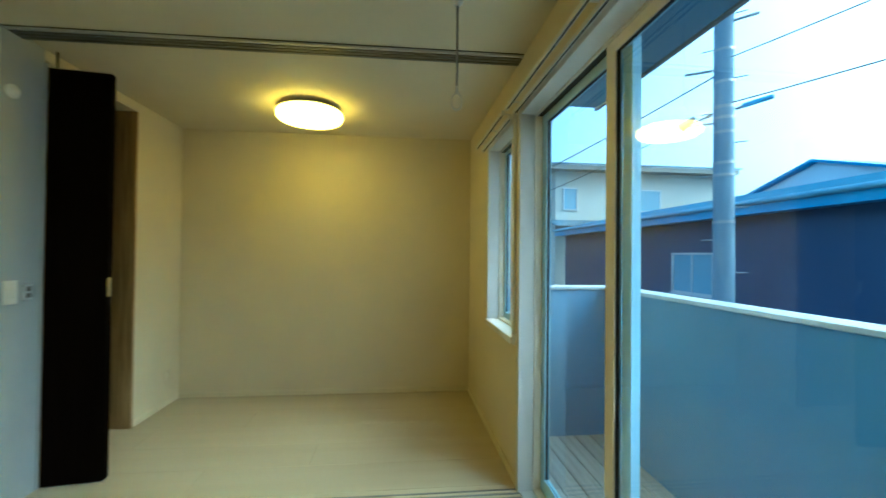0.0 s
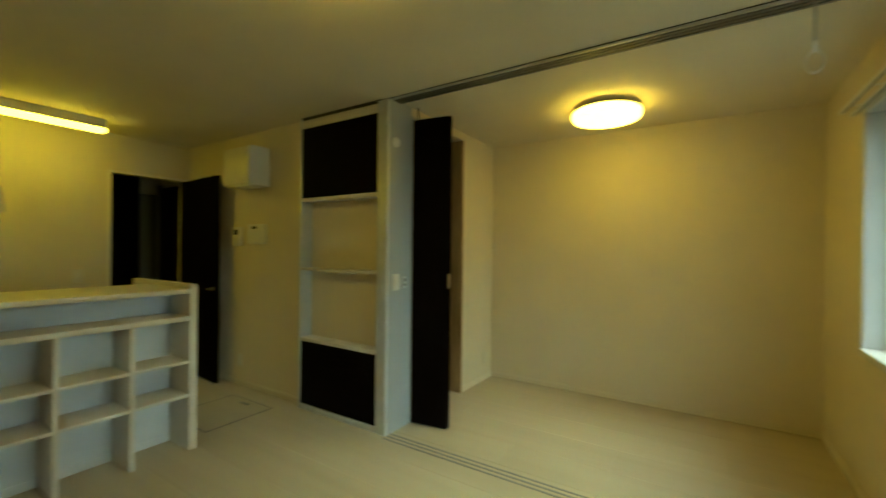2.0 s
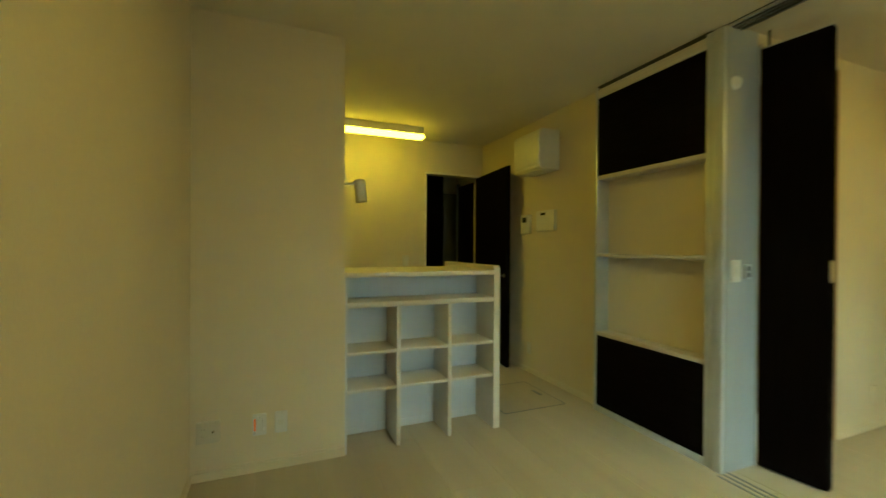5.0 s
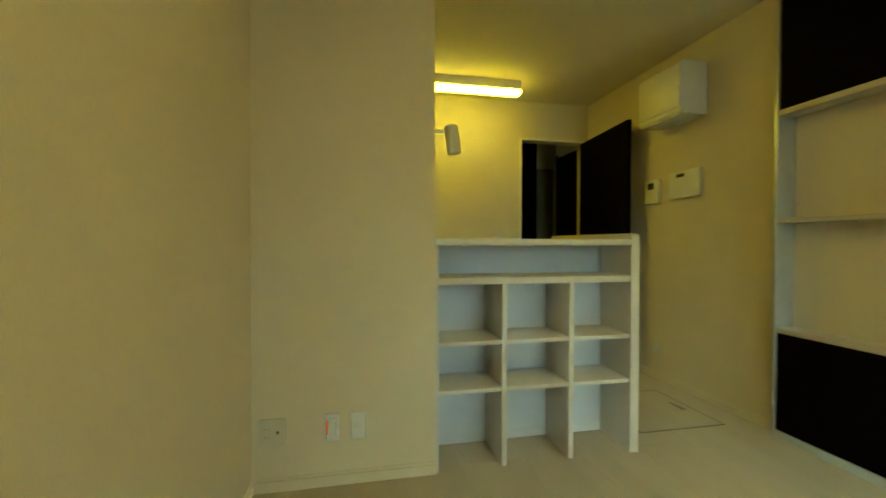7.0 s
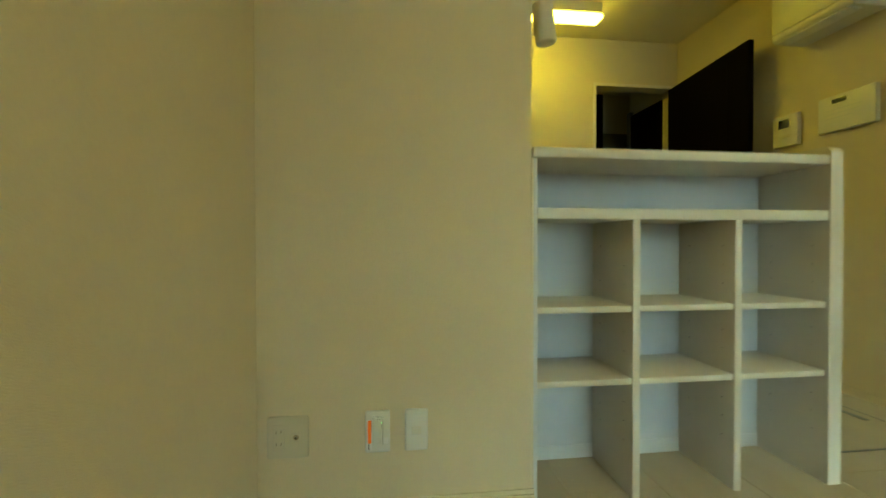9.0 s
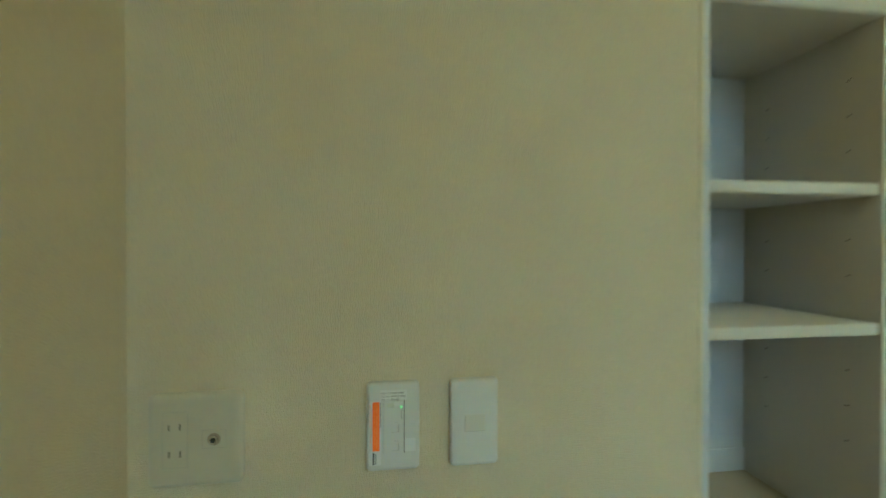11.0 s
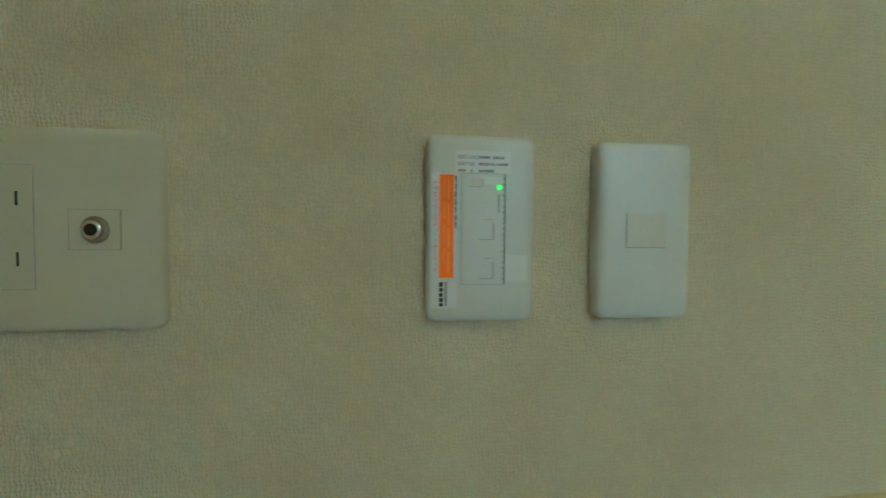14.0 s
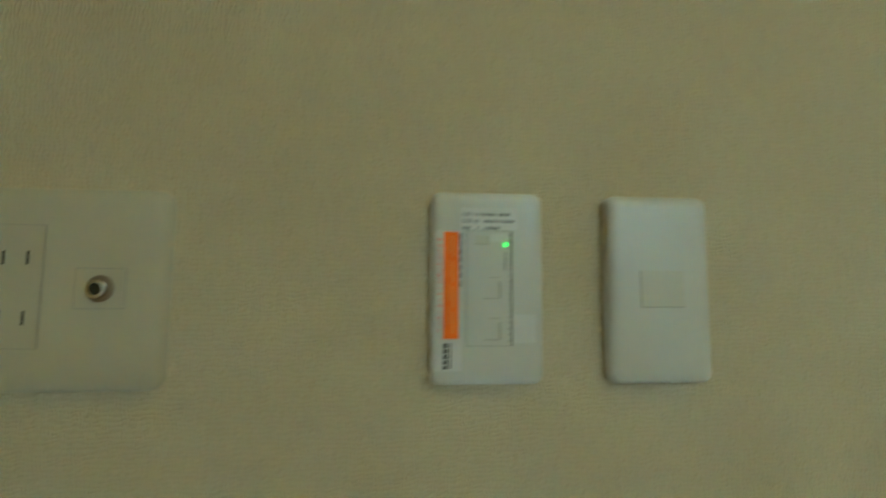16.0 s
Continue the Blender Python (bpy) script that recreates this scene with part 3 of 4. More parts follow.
door2 = thing("door_2", (K_X - 0.4, P_Y, 0), "closed dark wood door in the unlit hallway", "door", kind="structure")
part("leaf", soft(K_X - 0.62, K_X - 0.14, P_Y - 0.03, P_Y, 0, 2.02, 0.002), DARK_UP, door2)
# jamb and far leaf are darkened by colour to sit in the hall's shade
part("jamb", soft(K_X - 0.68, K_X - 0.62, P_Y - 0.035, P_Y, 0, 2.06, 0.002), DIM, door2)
door3 = thing("door_3", (K_X - 1.2, 1.9, 0), "pale panel door, coloured dark for shade, at the end of the unlit hallway", "door", kind="structure")
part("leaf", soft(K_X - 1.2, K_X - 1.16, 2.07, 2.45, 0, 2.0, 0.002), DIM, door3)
part("surround", soft(K_X - 1.2, K_X - 1.15, 0.7, 2.06, 0, CEIL, 0.002), DARK_UP, door3, "dark wood surround")

ac = thing("air_conditioner", (-3.75, P_Y, 2.08), "white wall-mounted air conditioner, off", "air conditioner")


def ac_body():
    bm = block(-3.975, -3.57, 1.885, P_Y, 1.897, 2.245)
    edges = [e for e in bm.edges if abs(e.verts[0].co.x - e.verts[1].co.x) > 0.1 and e.verts[0].co.y < 2.0]
    bmesh.ops.bevel(bm, geom=edges, offset=0.03, segments=5, profile=0.5, affect="EDGES")
    return bm


part("body", ac_body(), PLASTIC, ac)
part("front_panel", soft(-3.97, -3.575, 1.878, 1.888, 1.94, 2.215, 0.003), PLASTIC, ac)
part("flap", soft(-3.955, -3.59, 1.895, 1.97, 1.890, 1.897, 0.002), PLASTIC_WHITE, ac)


def wall_panel(name, label, x0, x1, z0, z1, screen, category):
    t = thing(name, ((x0 + x1) / 2, P_Y, z0), label, category)
    body = part("body", soft(x0, x1, P_Y - 0.028, P_Y, z0, z1, 0.005, 3), PLASTIC_WHITE, t)
    part("screen", soft(*screen, 0.001), SCREEN, t, "dark display")
    return t


ic = wall_panel("intercom", "white intercom panel with a small dark display", -3.872, -3.60, 1.368, 1.555, (-3.80, -3.73, P_Y - 0.030, P_Y - 0.027, 1.512, 1.535), "intercom")
for i in range(3):
    part("print_line", block(-3.83, -3.66 - 0.02 * i, P_Y - 0.0288, P_Y - 0.028, 1.478 - i * 0.022, 1.482 - i * 0.022), ALU, ic, "", False)
hc = wall_panel("heater_control", "small white heater control with a dark display", -4.14, -3.985, 1.352, 1.535, (-4.10, -4.035, P_Y - 0.030, P_Y - 0.027, 1.46, 1.51), "control panel")
part("button", soft(-4.09, -4.03, P_Y - 0.031, P_Y - 0.028, 1.40, 1.42, 0.002), PLASTIC, hc)


def small_plate(name, label, x0, x1, y0, y1, z0, z1):
    t = thing(name, ((x0 + x1) / 2, (y0 + y1) / 2, z0), label, "outlet")
    part("plate", soft(x0, x1, y0, y1, z0, z1, 0.003), PLASTIC, t)
    cy, cz, cx = (y0 + y1) / 2, (z0 + z1) / 2, (x0 + x1) / 2
    if x1 - x0 < 0.02:
        part("socket", soft(x1, x1 + 0.002, cy - 0.013, cy + 0.013, cz - 0.03, cz + 0.03, 0.0008, 1), PLASTIC_WHITE, t)
    else:
        part("socket", soft(cx - 0.013, cx + 0.013, y0 - 0.002, y0, cz - 0.03, cz + 0.03, 0.0008, 1), PLASTIC_WHITE, t)


small_plate("wall_outlet", "cream wall outlet low beside the floor hatch", -4.045, -3.975, P_Y - 0.008, P_Y, 0.18, 0.295)
small_plate("kitchen_switch", "cream switch plate on the kitchen wall", K_X, K_X + 0.008, 1.10, 1.175, 1.0, 1.12)

hatch = thing("floor_hatch", (-3.5, 1.62, 0), "square underfloor storage hatch with a dark metal rim", "floor hatch")
HX0, HX1, HY0, HY1 = -3.78, -3.215, 1.345, 1.89
part("rim", joined(block(HX0, HX1, HY0, HY0 + 0.007, 0, 0.0035), block(HX0, HX1, HY1 - 0.007, HY1, 0, 0.0035),
                   block(HX0, HX0 + 0.007, HY0 + 0.007, HY1 - 0.007, 0, 0.0035), block(HX1 - 0.007, HX1, HY0 + 0.007, HY1 - 0.007, 0, 0.0035)), TRACK, hatch, "dark metal rim", False)
part("lid", block(HX0 + 0.009, HX1 - 0.009, HY0 + 0.009, HY1 - 0.009, 0, 0.003), FLOOR, hatch, "pale wood lid", False)
part("handle", soft(-3.56, -3.44, 1.805, 1.835, 0.002, 0.005, 0.001), TRACK, hatch, "recessed grey pull")


# ---- the three plates on the wall stub ----
def rounded_plate(y0, y1, z0, z1, d, r, lip):
    """A moulded plate with rounded corners and a pillowed edge."""
    bm = bmesh.new()
    n = 8
    rings = []
    for inset, x in ((0.0, 0.0), (0.0, d * 0.55), (lip * 0.15, d * 0.8), (lip * 0.45, d * 0.94), (lip, d)):
        loop = []
        rr = max(r - inset * 0.6, 0.001)
        for cy, cz, a0 in ((y1, z1, 0), (y0, z1, 90), (y0, z0, 180), (y1, z0, 270)):
            sy, sz = (-1 if cy == y1 else 1), (-1 if cz == z1 else 1)
            oy, oz = cy + sy * (inset + rr), cz + sz * (inset + rr)
            for k in range(n + 1):
                a = radians(a0 + 90 * k / n)
                loop.append(bm.verts.new((C_X + x, oy + rr * math.cos(a), oz + rr * math.sin(a))))
        rings.append(loop)
    m = len(rings[0])
    for p, q in zip(rings, rings[1:]):
        for i in range(m):
            bm.faces.new((p[i], p[(i + 1) % m], q[(i + 1) % m], q[i]))
    bm.faces.new(rings[-1])
    bmesh.ops.recalc_face_normals(bm, faces=bm.faces)
    return bm


def plate_tools(y0, y1, z0, z1, d):
    w, h = y1 - y0, z1 - z0

    def area(u0, u1, v0, v1, lift0=0.0, lift1=0.0005):
        return block(C_X + d + lift0, C_X + d + lift1, y0 + u0 * w, y0 + u1 * w, z1 - v1 * h, z1 - v0 * h)

    def outline(u0, u1, v0, v1, line=0.0004):
        a, b, c, e = y0 + u0 * w, y0 + u1 * w, z1 - v1 * h, z1 - v0 * h
        x0, x1 = C_X + d - 0.0002, C_X + d + 0.00025
        return joined(block(x0, x1, a, a + line, c, e), block(x0, x1, b - line, b, c, e), block(x0, x1, a + line, b - line, c, c + line), block(x0, x1, a + line, b - line, e - line, e))
    return area, outline


SO = (-0.5785, -0.4675, 0.193, 0.308, 0.009)
so = thing("socket_plate", (C_X, -0.522, 0.25), "cream double power socket and aerial jack plate on the wall", "socket")
part("plate", rounded_plate(*SO, 0.008, 0.008), PLATE, so)
area, outline = plate_tools(*SO)
part("power_module", area(0.165, 0.415, 0.19, 0.785, -0.0002, 0.0006), PLATE, so, "", False)
part("module_joint", outline(0.16, 0.42, 0.187, 0.788), JOINT, so, "thin grey joint", False)
for u in (0.23, 0.345):
    for v in (0.35, 0.64):
        part("slot", area(u - 0.006, u + 0.006, v - 0.034, v + 0.034, -0.001, 0.0008), BLACK, so, "", False)
part("aerial_module", area(0.578, 0.812, 0.40, 0.592, -0.0002, 0.0005), PLATE, so, "", False)
part("module_joint", outline(0.572, 0.818, 0.396, 0.596), JOINT, so, "thin grey joint", False)
jy, jz = SO[0] + 0.698 * (SO[1] - SO[0]), SO[3] - 0.497 * (SO[3] - SO[2])
jack = part("aerial_jack", lathe([(0.0076, -0.001), (0.0076, 0.0009), (0.0070, 0.0011), (0.0012, 0.0010)], 32, (C_X + SO[4], jy, jz), AX), JACK, so, "dull round aerial jack")
part("barrel", lathe([(0.0052, 0.0008), (0.0052, 0.0040), (0.0046, 0.0044), (0.0034, 0.0044), (0.0032, 0.0014)], 32, (C_X + SO[4], jy, jz), AX), CHROME, jack, "shiny metal barrel")
part("core", lathe([(0.0034, 0.0010), (0.0033, 0.0042), (0.0009, 0.0038)], 24, (C_X + SO[4], jy, jz), AX), SCREEN, jack)

ON = (-0.3153, -0.2461, 0.1951, 0.3115, 0.009)
on = thing("network_wall_plate", (C_X, -0.281, 0.253), "white network access point plate with an orange sticker and green light", "network socket")
part("plate", rounded_plate(*ON, 0.006, 0.006), PLASTIC_WHITE, on)
area, outline = plate_tools(*ON)
tag1 = part("side_sticker", area(0.045, 0.275, 0.205, 0.925, -0.0002, 0.0003), STICKER, on, "white paper sticker", False)
part("orange_strip", area(0.115, 0.245, 0.214, 0.763, 0.0, 0.0007), ORANGE, tag1, "orange printed strip", False)
for k in range(4):
    part("yellow_bar", area(0.19, 0.205, 0.235 + k * 0.13, 0.345 + k * 0.13, 0.0005, 0.0009), YELLOW, tag1, "", False)
    part("yellow_bar", area(0.155, 0.165, 0.24 + k * 0.12, 0.33 + k * 0.12, 0.0005, 0.0009), YELLOW, tag1, "", False)
part("black_bar", area(0.115, 0.152, 0.785, 0.915, 0.0, 0.0005), INK, tag1, "bold black mark", False)
for k in range(4):
    part("white_gap", area(0.112, 0.155, 0.81 + k * 0.027, 0.8145 + k * 0.027, 0.0003, 0.0007), STICKER, tag1, "", False)
part("black_bar", area(0.17, 0.182, 0.785, 0.915, 0.0, 0.0005), INK, tag1, "", False)
for k in range(7):
    part("black_bar", area(0.255, 0.268, 0.22 + k * 0.041, 0.252 + k * 0.041, 0.0, 0.0005), INK, tag1, "", False)
tag2 = part("name_sticker", area(0.26, 0.76, 0.085, 0.2, -0.0002, 0.0003), STICKER, on, "white paper sticker with small print", False)
w_on, h_on = ON[1] - ON[0], ON[3] - ON[2]


def print_text(words, u, v, size, ink=None, upright=False, parent=None):
    c = bpy.data.curves.new("print", "FONT")
    c.body, c.size, c.extrude = words, size, 0.00005
    c.materials.append(ink or INK)
    ob = new("print", c)
    ob.parent = parent or tag2
    ob.matrix_local = Matrix.Translation((C_X + ON[4] + 0.0004 - on.location.x, ON[0] + u * w_on - on.location.y, ON[3] - v * h_on - on.location.z)) @ Euler((radians(90), 0, radians(90))).to_matrix().to_4x4() @ Matrix.Rotation(radians(90 if upright else 0), 4, "Z")


print_text("インターネットご利用いただけます", 0.10, 0.735, 0.0036, RED, True, tag1)
print_text("SSID 2.4G", 0.275, 0.128, 0.0031, GREY_INK)
print_text("SSID 5G", 0.275, 0.164, 0.0031, GREY_INK)
for v, runs in ((0.112, ((0.47, 6), (0.60, 6))), (0.148, ((0.47, 6), (0.585, 2), (0.635, 6))), (0.184, ((0.28, 4), (0.40, 1), (0.47, 8)))):
    for u, count in runs:
        part("print_run", joined(*[area(u + k * 0.0175, u + k * 0.0175 + 0.0105, v, v + 0.015, 0.0, 0.0005) for k in range(count)]), GREY_INK, tag2, "", False)
unit = part("unit_face", area(0.315, 0.705, 0.207, 0.797, -0.0002, 0.0008), PLASTIC_WHITE, on, "white access point unit", False)
part("unit_joint", outline(0.31, 0.712, 0.204, 0.80), JOINT, on, "thin grey joint", False)
part("unit_joint", area(0.706, 0.717, 0.21, 0.80, 0.0, 0.0004), BLACK, on, "", False)
part("inner_ridge", area(0.335, 0.342, 0.215, 0.79, 0.0006, 0.0012), PLASTIC, unit, "", False)
part("button", area(0.385, 0.50, 0.232, 0.275, 0.0006, 0.0014), PLASTIC, unit, "", False)
part("light_window", area(0.52, 0.69, 0.222, 0.262, 0.0006, 0.0011), STICKER, unit, "", False)
part("led", area(0.640, 0.672, 0.268, 0.288, 0.0007, 0.0016), LED, unit, "lit green light", False)
part("print_bar", area(0.648, 0.658, 0.315, 0.41, 0.0006, 0.0010), TRACK, unit, "", False)
for v in (0.45, 0.66):
    part("port_cover", area(0.45, 0.60, v, v + 0.105, 0.0006, 0.0013), PLASTIC_WHITE, unit, "", False)
    part("port_joint", joined(area(0.60, 0.612, v + 0.018, v + 0.107, 0.0004, 0.0010), area(0.47, 0.60, v + 0.104, v + 0.109, 0.0004, 0.0010), area(0.52, 0.60, v - 0.003, v + 0.002, 0.0004, 0.0010)), JOINT, unit, "", False)
    part("port_lip", area(0.57, 0.59, v + 0.015, v + 0.1, 0.0012, 0.0022), PLASTIC, unit, "", False)
part("button_joint", joined(area(0.38, 0.505, 0.274, 0.278, 0.0004, 0.0010), area(0.50, 0.506, 0.232, 0.274, 0.0004, 0.0010)), JOINT, unit, "", False)
for k in range(19):
    part("unit_mark", area(0.688, 0.698, 0.225 + k * 0.03, 0.235 + k * 0.03, 0.0006, 0.0010), TRACK, unit, "", False)
    part("unit_mark", area(0.322, 0.330, 0.225 + k * 0.03, 0.235 + k * 0.03, 0.0006, 0.0010), ALU, unit, "", False)
part("code_sticker", area(0.715, 0.925, 0.64, 0.785, -0.0002, 0.0003), STICKER, on, "blank white sticker", False)

BL = (-0.2049, -0.1394, 0.1951, 0.3115, 0.0105)
bl = thing("blank_plate", (C_X, -0.176, 0.253), "plain white wall plate with a square blank cover", "wall plate")
part("plate", rounded_plate(*BL, 0.006, 0.0065), PLASTIC_WHITE, bl)
area, outline = plate_tools(*BL)
part("blank_cover", area(0.304, 0.716, 0.405, 0.595, -0.0002, 0.0007), PLASTIC, bl, "cream square cover", False)
part("cover_joint", joined(area(0.294, 0.304, 0.405, 0.597, -0.0002, 0.0003), area(0.294, 0.716, 0.595, 0.6, -0.0002, 0.0003)), JOINT, bl, "", False)

# ---- balcony ----
PX = 1.46
setting("balcony_slab", block(E_X + T, PX, S_Y - 1.2, 2.85, -0.22, -0.09), CONCRETE, "grey concrete balcony floor")
deck = thing("balcony_deck", (1.05, 1, -0.09), "grey-brown plank decking on the balcony", "decking", kind="structure")
for i in range(6):
    part("plank", soft(E_X + T + 0.02 + i * 0.125, E_X + T + 0.139 + i * 0.125, S_Y - 1.2, 2.84, -0.09, -0.06, 0.004, 1), DECK, deck)
setting("balcony_parapet", joined(block(PX, PX + 0.12, S_Y - 1.2, 2.97, -0.5, 1.051), block(E_X + T, PX, 2.85, 2.97, -0.5, 1.051)), RENDERING, "blue-grey rendered balcony parapet")
setting("parapet_cap", joined(soft(PX - 0.015, PX + 0.135, S_Y - 1.2, 2.985, 1.051, 1.076, 0.004), soft(E_X + T, PX - 0.015, 2.835, 2.985, 1.051, 1.076, 0.004)), ALU, "pale metal parapet cap")
setting("balcony_soffit", block(E_X + T, PX, S_Y - 1.2, 3.02, 2.53, 2.65), RENDERING, "blue-grey balcony soffit")
setting("balcony_soffit_edge", soft(PX, PX + 0.03, S_Y - 1.2, 3.05, 2.515, 2.72, 0.004), TRACK, "dark soffit edge")
setting("outer_wall", joined(block(K_X - 2.5, E_X + T, S_Y - T - 0.1, S_Y - T, -2.9, 5.2), block(K_X - 2.5, E_X + T, N_Y + T, N_Y + T + 0.1, -2.9, 5.2), block(K_X - 2.5, K_X - 2.4, S_Y - T, N_Y + T, -2.9, 5.2),
                             block(E_X, E_X + T, S_Y - T, N_Y + T, -2.9, -0.15), block(E_X, E_X + T, S_Y - T, N_Y + T, CEIL + 0.1, 5.2), block(K_X - 2.4, E_X, S_Y - T, N_Y + T, 5.1, 5.2)), STUCCO_W, "white outer walls of the apartment house")

# ---- outdoors ----
GZ = -2.9
setting("ground", block(-400, 400, -400, 400, GZ - 0.2, GZ), GROUND, "grey asphalt ground around the houses")


def tiled_roof(x0, x1, y0, y1, z0, rise, courses, lift=0.03):
    """A slope that rises along x from x0 to x1, in overlapping courses."""
    bm = bmesh.new()
    for i in range(courses):
        f0, f1 = i / courses, (i + 1.15) / courses
        a, b = x0 + (x1 - x0) * f0, x0 + (x1 - x0) * min(f1, 1)
        za, zb = z0 + rise * f0, z0 + rise * min(f1, 1)
        vs = [bm.verts.new(p) for p in ((a, y0, za + lift), (a, y1, za + lift), (b, y1, zb), (b, y0, zb), (a, y0, za), (a, y1, za), (b, y1, zb - 0.03), (b, y0, zb - 0.03))]
        for f in ((0, 1, 2, 3), (4, 7, 6, 5), (0, 4, 5, 1), (1, 5, 6, 2), (2, 6, 7, 3), (3, 7, 4, 0)):
            bm.faces.new([vs[k] for k in f])
    bmesh.ops.recalc_face_normals(bm, faces=bm.faces)
    return bm


def house_window(parent, x, y0, y1, z0, z1):
    f = part("window", rect_frame(x - 0.07, x, y0, y1, z0, z1, 0.05), TRIM, parent, "white-framed window", False)
    part("pane", block(x - 0.03, x - 0.01, y0 + 0.05, (y0 + y1) / 2 - 0.02, z0 + 0.05, z1 - 0.05), PALE_PANE, f, "", False)
    part("pane", block(x - 0.03, x - 0.01, (y0 + y1) / 2 + 0.02, y1 - 0.05, z0 + 0.05, z1 - 0.05), PALE_PANE, f, "", False)
    part("frame", block(x - 0.05, x, (y0 + y1) / 2 - 0.02, (y0 + y1) / 2 + 0.02, z0 + 0.05, z1 - 0.05), ALU, f, "", False)
    part("sill", block(x - 0.1, x, y0 - 0.04, y1 + 0.04, z0 - 0.04, z0), ALU, f, "", False)


PALE_PANE = surface("frosted_pane", (0.22, 0.36, 0.46), 0.12, 0.05, 4.0)
near = thing("neighbour_house", (9, 4, GZ), "low dark-sided house with a pale eave across the lane", "house")
part("wall", block(7.3, 13, -14, 17.6, GZ, 2.2), SIDING, near, "dark grey-brown siding", False)
for i in range(13):
    part("siding_joint", block(7.29, 7.3, -14, 17.6, -2.3 + i * 0.36, -2.285 + i * 0.36), SIDING, near, "", False)
part("soffit", block(6.85, 7.3, -14, 17.6, 2.2, 2.24), FASCIA, near, "", False)
part("fascia", block(6.8, 6.85, -14, 17.6, 2.18, 2.38), FASCIA, near, "blue-grey fascia", False)
part("gutter", joined(rod((6.74, -14, 2.40), (6.74, 17.6, 2.40), 0.055, 12)), PALE_ROOF, near, "grey-blue gutter")
part("roof", tiled_roof(6.72, 10.2, -14.2, 17.8, 2.43, 0.75, 14), PALE_ROOF, near, "pale grey-blue metal roof", False)
house_window(near, 7.3, 8.75, 10.25, 0.36, 1.42)

white = thing("gabled_house", (16, 13, GZ), "white house with a blue-grey gable roof behind a lower eave", "house")
part("wall", block(14.6, 22, 10.3, 15.3, GZ, 3.95), STUCCO_W, white, "white stucco", False)


def gable(x0, x1, ya, yb, ze, zr):
    bm = bmesh.new()
    ym = (ya + yb) / 2
    vs = [bm.verts.new(p) for p in ((x0, ya, ze), (x0, yb, ze), (x0, ym, zr), (x1, ya, ze), (x1, yb, ze), (x1, ym, zr))]
    for f in ((0, 2, 1), (3, 4, 5), (0, 1, 4, 3), (0, 3, 5, 2), (1, 2, 5, 4)):
        bm.faces.new([vs[k] for k in f])
    bmesh.ops.recalc_face_normals(bm, faces=bm.faces)
    return bm


def roof_slab(x0, x1, ya, za, yb, zb, t):
    bm = bmesh.new()
    vs = [bm.verts.new(p) for p in ((x0, ya, za), (x0, yb, zb), (x1, yb, zb), (x1, ya, za), (x0, ya, za + t), (x0, yb, zb + t), (x1, yb, zb + t), (x1, ya, za + t))]
    for f in ((0, 1, 2, 3), (4, 7, 6, 5), (0, 4, 5, 1), (1, 5, 6, 2), (2, 6, 7, 3), (3, 7, 4, 0)):
        bm.faces.new([vs[k] for k in f])
    bmesh.ops.recalc_face_normals(bm, faces=bm.faces)
    return bm


part("gable_wall", gable(14.6, 22, 10.3, 15.3, 3.95, 4.72), STUCCO_W, white, "", False)
part("roof", roof_slab(14.35, 22.4, 15.7, 3.84, 12.85, 4.74, 0.10), FASCIA, white, "", False)
part("roof", roof_slab(14.35, 22.4, 9.9, 3.84, 12.85, 4.74, 0.10), FASCIA, white, "", False)

cream = thing("cream_house", (14, 24, GZ), "two-storey cream house with a dark tiled roof", "house")
part("wall", block(8.0, 17.2, 20.6, 30, GZ, 5.75), STUCCO, cream, "cream stucco", False)
part("eave", block(7.4, 17.9, 19.9, 30.6, 5.75, 5.98), TRACK, cream, "dark eave", False)


def turned(bm):
    """Swaps x and y."""
    for v in bm.verts:
        v.co.x, v.co.y = v.co.y, v.co.x
    bmesh.ops.reverse_faces(bm, faces=bm.faces)
    return bm


part("roof", turned(tiled_roof(19.8, 25.3, 7.3, 18.0, 6.0, 1.3, 14, 0.06)), ROOF, cream, "dark tiled roof", False)
part("lower_roof", turned(tiled_roof(18.9, 20.6, 7.4, 12.5, 2.75, 0.45, 5, 0.05)), ROOF, cream, "", False)
for x0, x1, z0, z1 in ((8.4, 9.2, 3.7, 4.9), (12.6, 13.9, 3.7, 4.9)):
    f = part("window", turned(rect_frame(20.53, 20.6, x0, x1, z0, z1, 0.06)), ALU, cream, "pale aluminium window", False)
    part("pane", block(x0 + 0.06, x1 - 0.06, 20.57, 20.59, z0 + 0.06, z1 - 0.06), PALE_PANE, f, "", False)
part("downpipe", rod((11.2, 20.5, GZ), (11.2, 20.5, 5.7), 0.05, 10), TRACK, cream)

pole = thing("utility_pole", (4.36, 5.08, GZ), "grey concrete utility pole with metal bands and fittings", "utility pole")
PXX, PYY = 4.36, 5.08
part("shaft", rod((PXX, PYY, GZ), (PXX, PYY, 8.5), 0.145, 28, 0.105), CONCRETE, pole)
for z, r in ((2.45, 0.128), (2.62, 0.127), (3.05, 0.126), (3.25, 0.125), (3.40, 0.124), (3.75, 0.123), (4.2, 0.122), (1.8, 0.132)):
    part("band", lathe([(r + 0.004, -0.02), (r + 0.006, 0), (r + 0.004, 0.02)], 28, (PXX, PYY, z)), STEEL, pole)
for i in range(10):
    z = 1.1 + i * 0.45
    s = 1 if i % 2 else -1
    part("step_bolt", rod((PXX, PYY, z), (PXX - s * 0.2, PYY + s * 0.18, z), 0.009, 8), STEEL, pole)
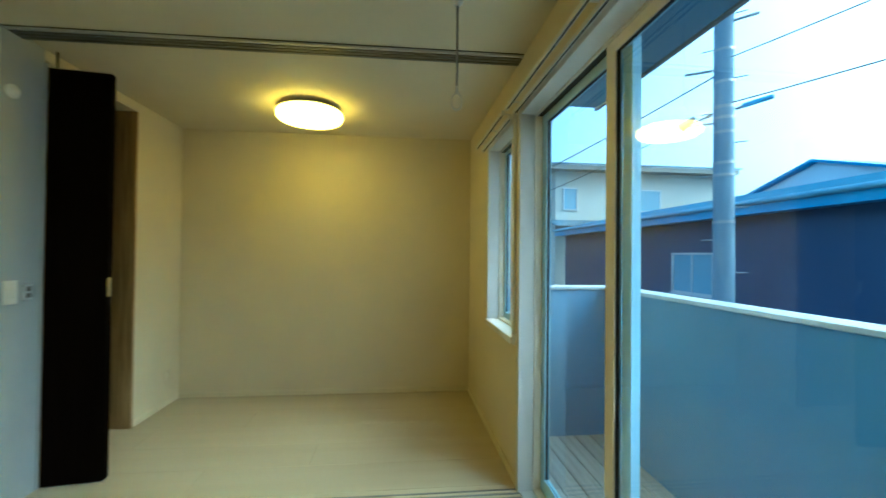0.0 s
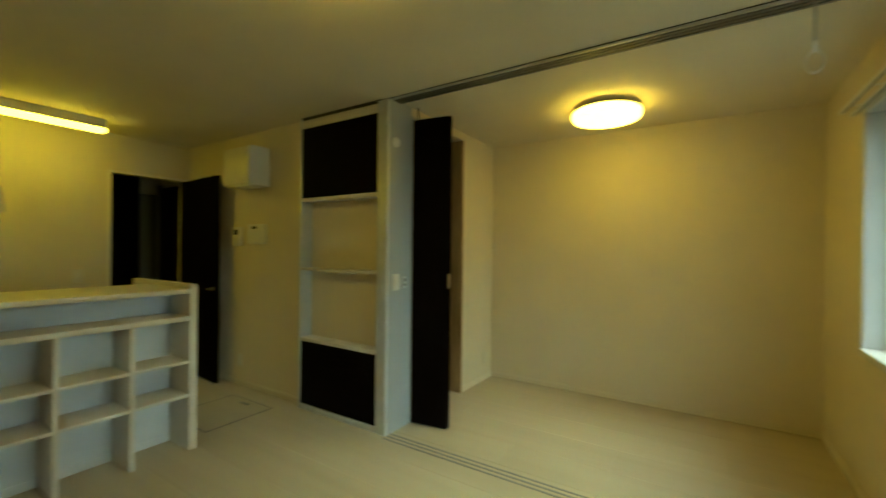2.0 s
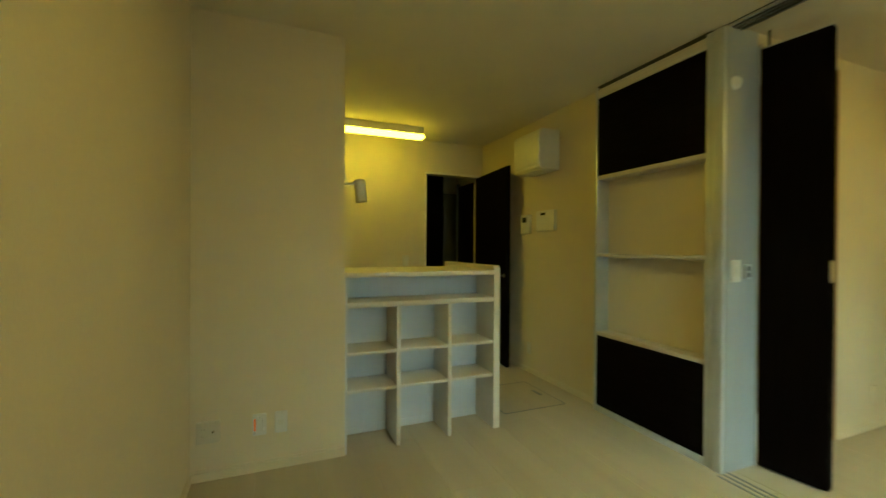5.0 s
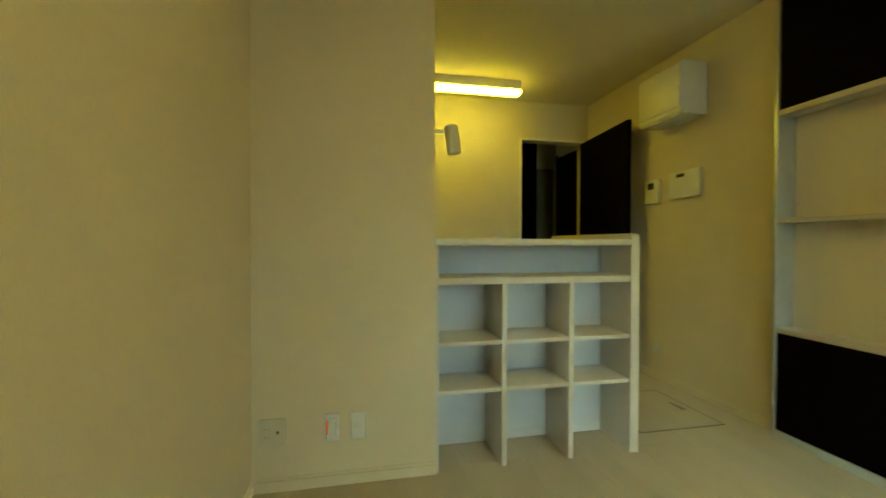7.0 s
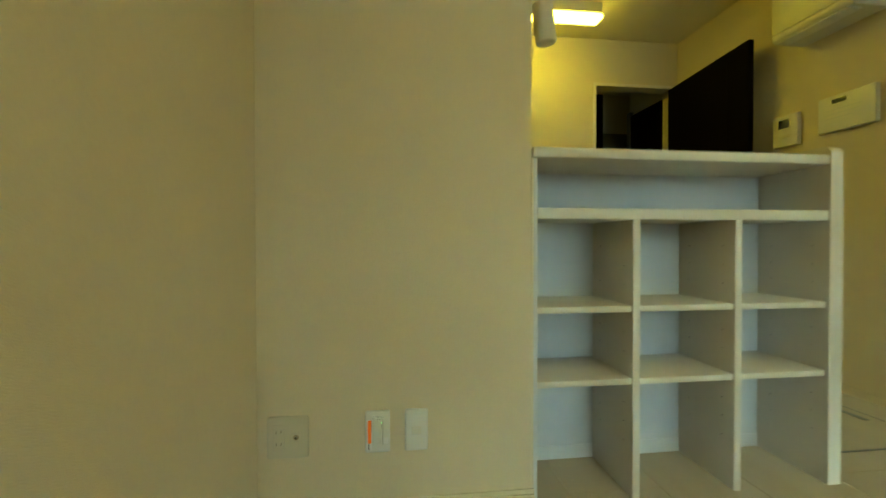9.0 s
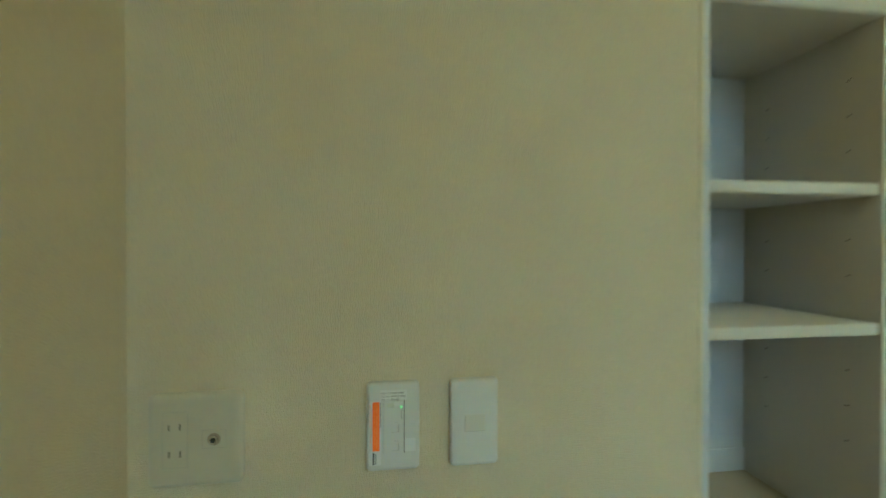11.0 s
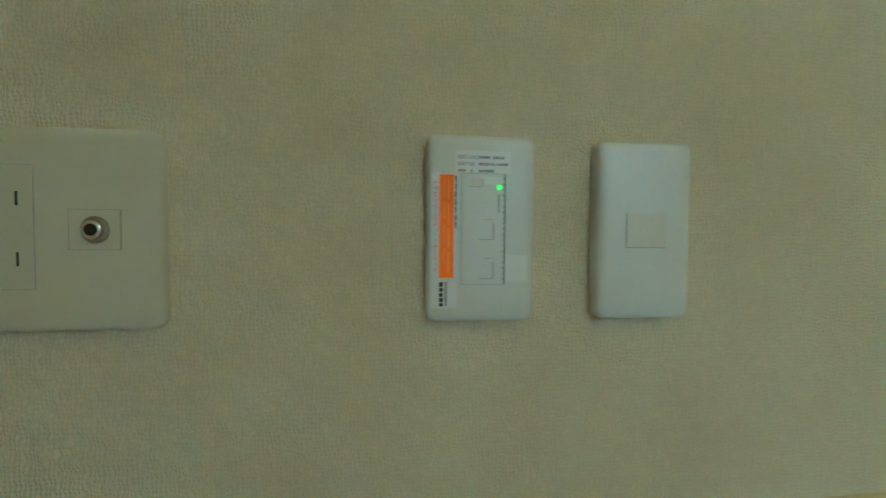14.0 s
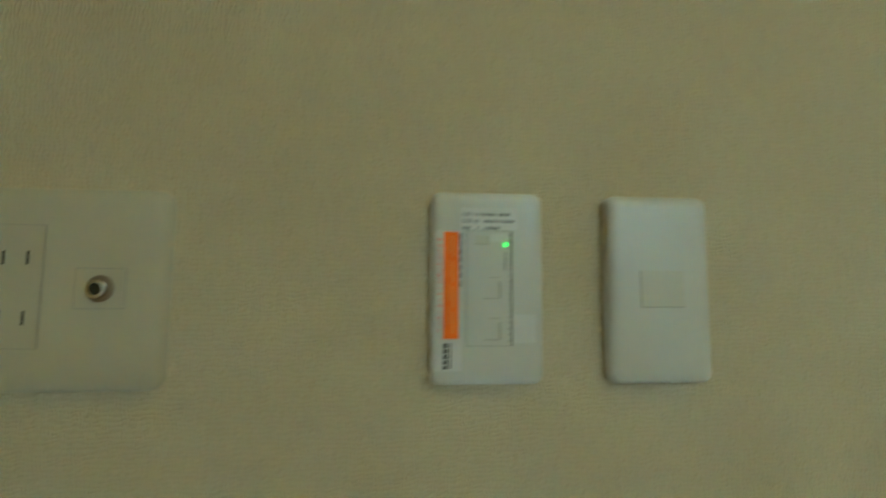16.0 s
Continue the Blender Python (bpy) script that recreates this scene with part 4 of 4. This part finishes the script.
arm = part("bracket", joined(rod((PXX, PYY, 3.95), (PXX - 0.35, PYY + 0.32, 3.98), 0.02, 8),
                           rod((PXX, PYY, 4.6), (PXX + 0.3, PYY - 0.26, 4.62), 0.02, 8), rod((PXX, PYY, 3.2), (PXX - 0.38, PYY + 0.34, 3.22), 0.016, 8)), STEEL, pole)
lampo = thing("street_lamp", (PXX + 0.25, PYY - 0.2, 3.45), "slim grey street lamp fixed to the utility pole", "street lamp")
part("housing", rod((PXX + 0.16, PYY - 0.14, 3.39), (PXX + 0.41, PYY - 0.36, 3.455), 0.034, 12), FASCIA, lampo)
part("bracket", rod((PXX + 0.1, PYY - 0.09, 3.36), (PXX + 0.2, PYY - 0.18, 3.40), 0.02, 8), STEEL, lampo)
refl = thing("lane_reflector_lamp", (PXX - 0.3, PYY + 0.27, 3.2), "small cone-shaped lamp on the utility pole", "street lamp")
part("shade", rod((PXX - 0.40, PYY + 0.35, 3.20), (PXX - 0.26, PYY + 0.23, 3.33), 0.075, 16, 0.03), STEEL, refl)
part("arm", rod((PXX - 0.27, PYY + 0.24, 3.26), (PXX - 0.1, PYY + 0.09, 3.32), 0.015, 8), STEEL, refl)


def cable(a, b, sag, r):
    c = bpy.data.curves.new("cable", "CURVE")
    c.dimensions, c.bevel_depth, c.bevel_resolution = "3D", r, 2
    s = c.splines.new("POLY")
    n = 24
    s.points.add(n)
    for i in range(n + 1):
        f = i / n
        p = Vector(a).lerp(Vector(b), f)
        s.points[i].co = (p.x, p.y, p.z - sag * 4 * f * (1 - f), 1)
    c.materials.append(CABLE)
    ob = new("overhead_cable", c)
    return tagged(ob, "thin black overhead cable strung from the utility pole", "cable", "overhead cables")


cable((PXX, PYY, 3.45), (8, -14, 3.95), 0.58, 0.009)
cable((PXX, PYY, 4.08), (8, -14, 4.65), 0.5, 0.009)
cable((PXX, PYY, 3.92), (2.6, 30, 4.6), 0.5, 0.012)
cable((PXX, PYY, 3.4), (2.6, 30, 3.6), 0.5, 0.009)

# ---- floorboards: long pale boards in staggered rows, with hairline joints ----
BOARD_L, BOARD_W = 1.818, 0.303
bm = block(0, BOARD_L - 0.0012, 0, BOARD_W - 0.0012, -0.004, 0)
top_edges = [e for e in bm.edges if all(v.co.z > -0.001 for v in e.verts)]
bmesh.ops.bevel(bm, geom=top_edges, offset=0.0012, segments=1, affect="EDGES")
board = bpy.data.meshes.new("plank")
bm.to_mesh(board)
bm.free()
board.materials.append(FLOOR)
for row in range(15):
    y = S_Y + 0.004 + row * BOARD_W
    if y + BOARD_W > N_Y + T:
        break
    x = E_X - 0.002 - BOARD_L + (0, 0.606, 1.212)[row % 3]
    while x > K_X - 2.3:
        if x + BOARD_L < E_X + 0.02:
            ob = new("plank", board)
            ob.location = (x, y, 0)
            ob.parent = floor
        elif x < E_X - 0.05:
            cut = block(x, E_X - 0.002, y, y + BOARD_W - 0.0012, -0.004, 0)
            part("plank", cut, FLOOR, floor, "", False)
        x -= BOARD_L
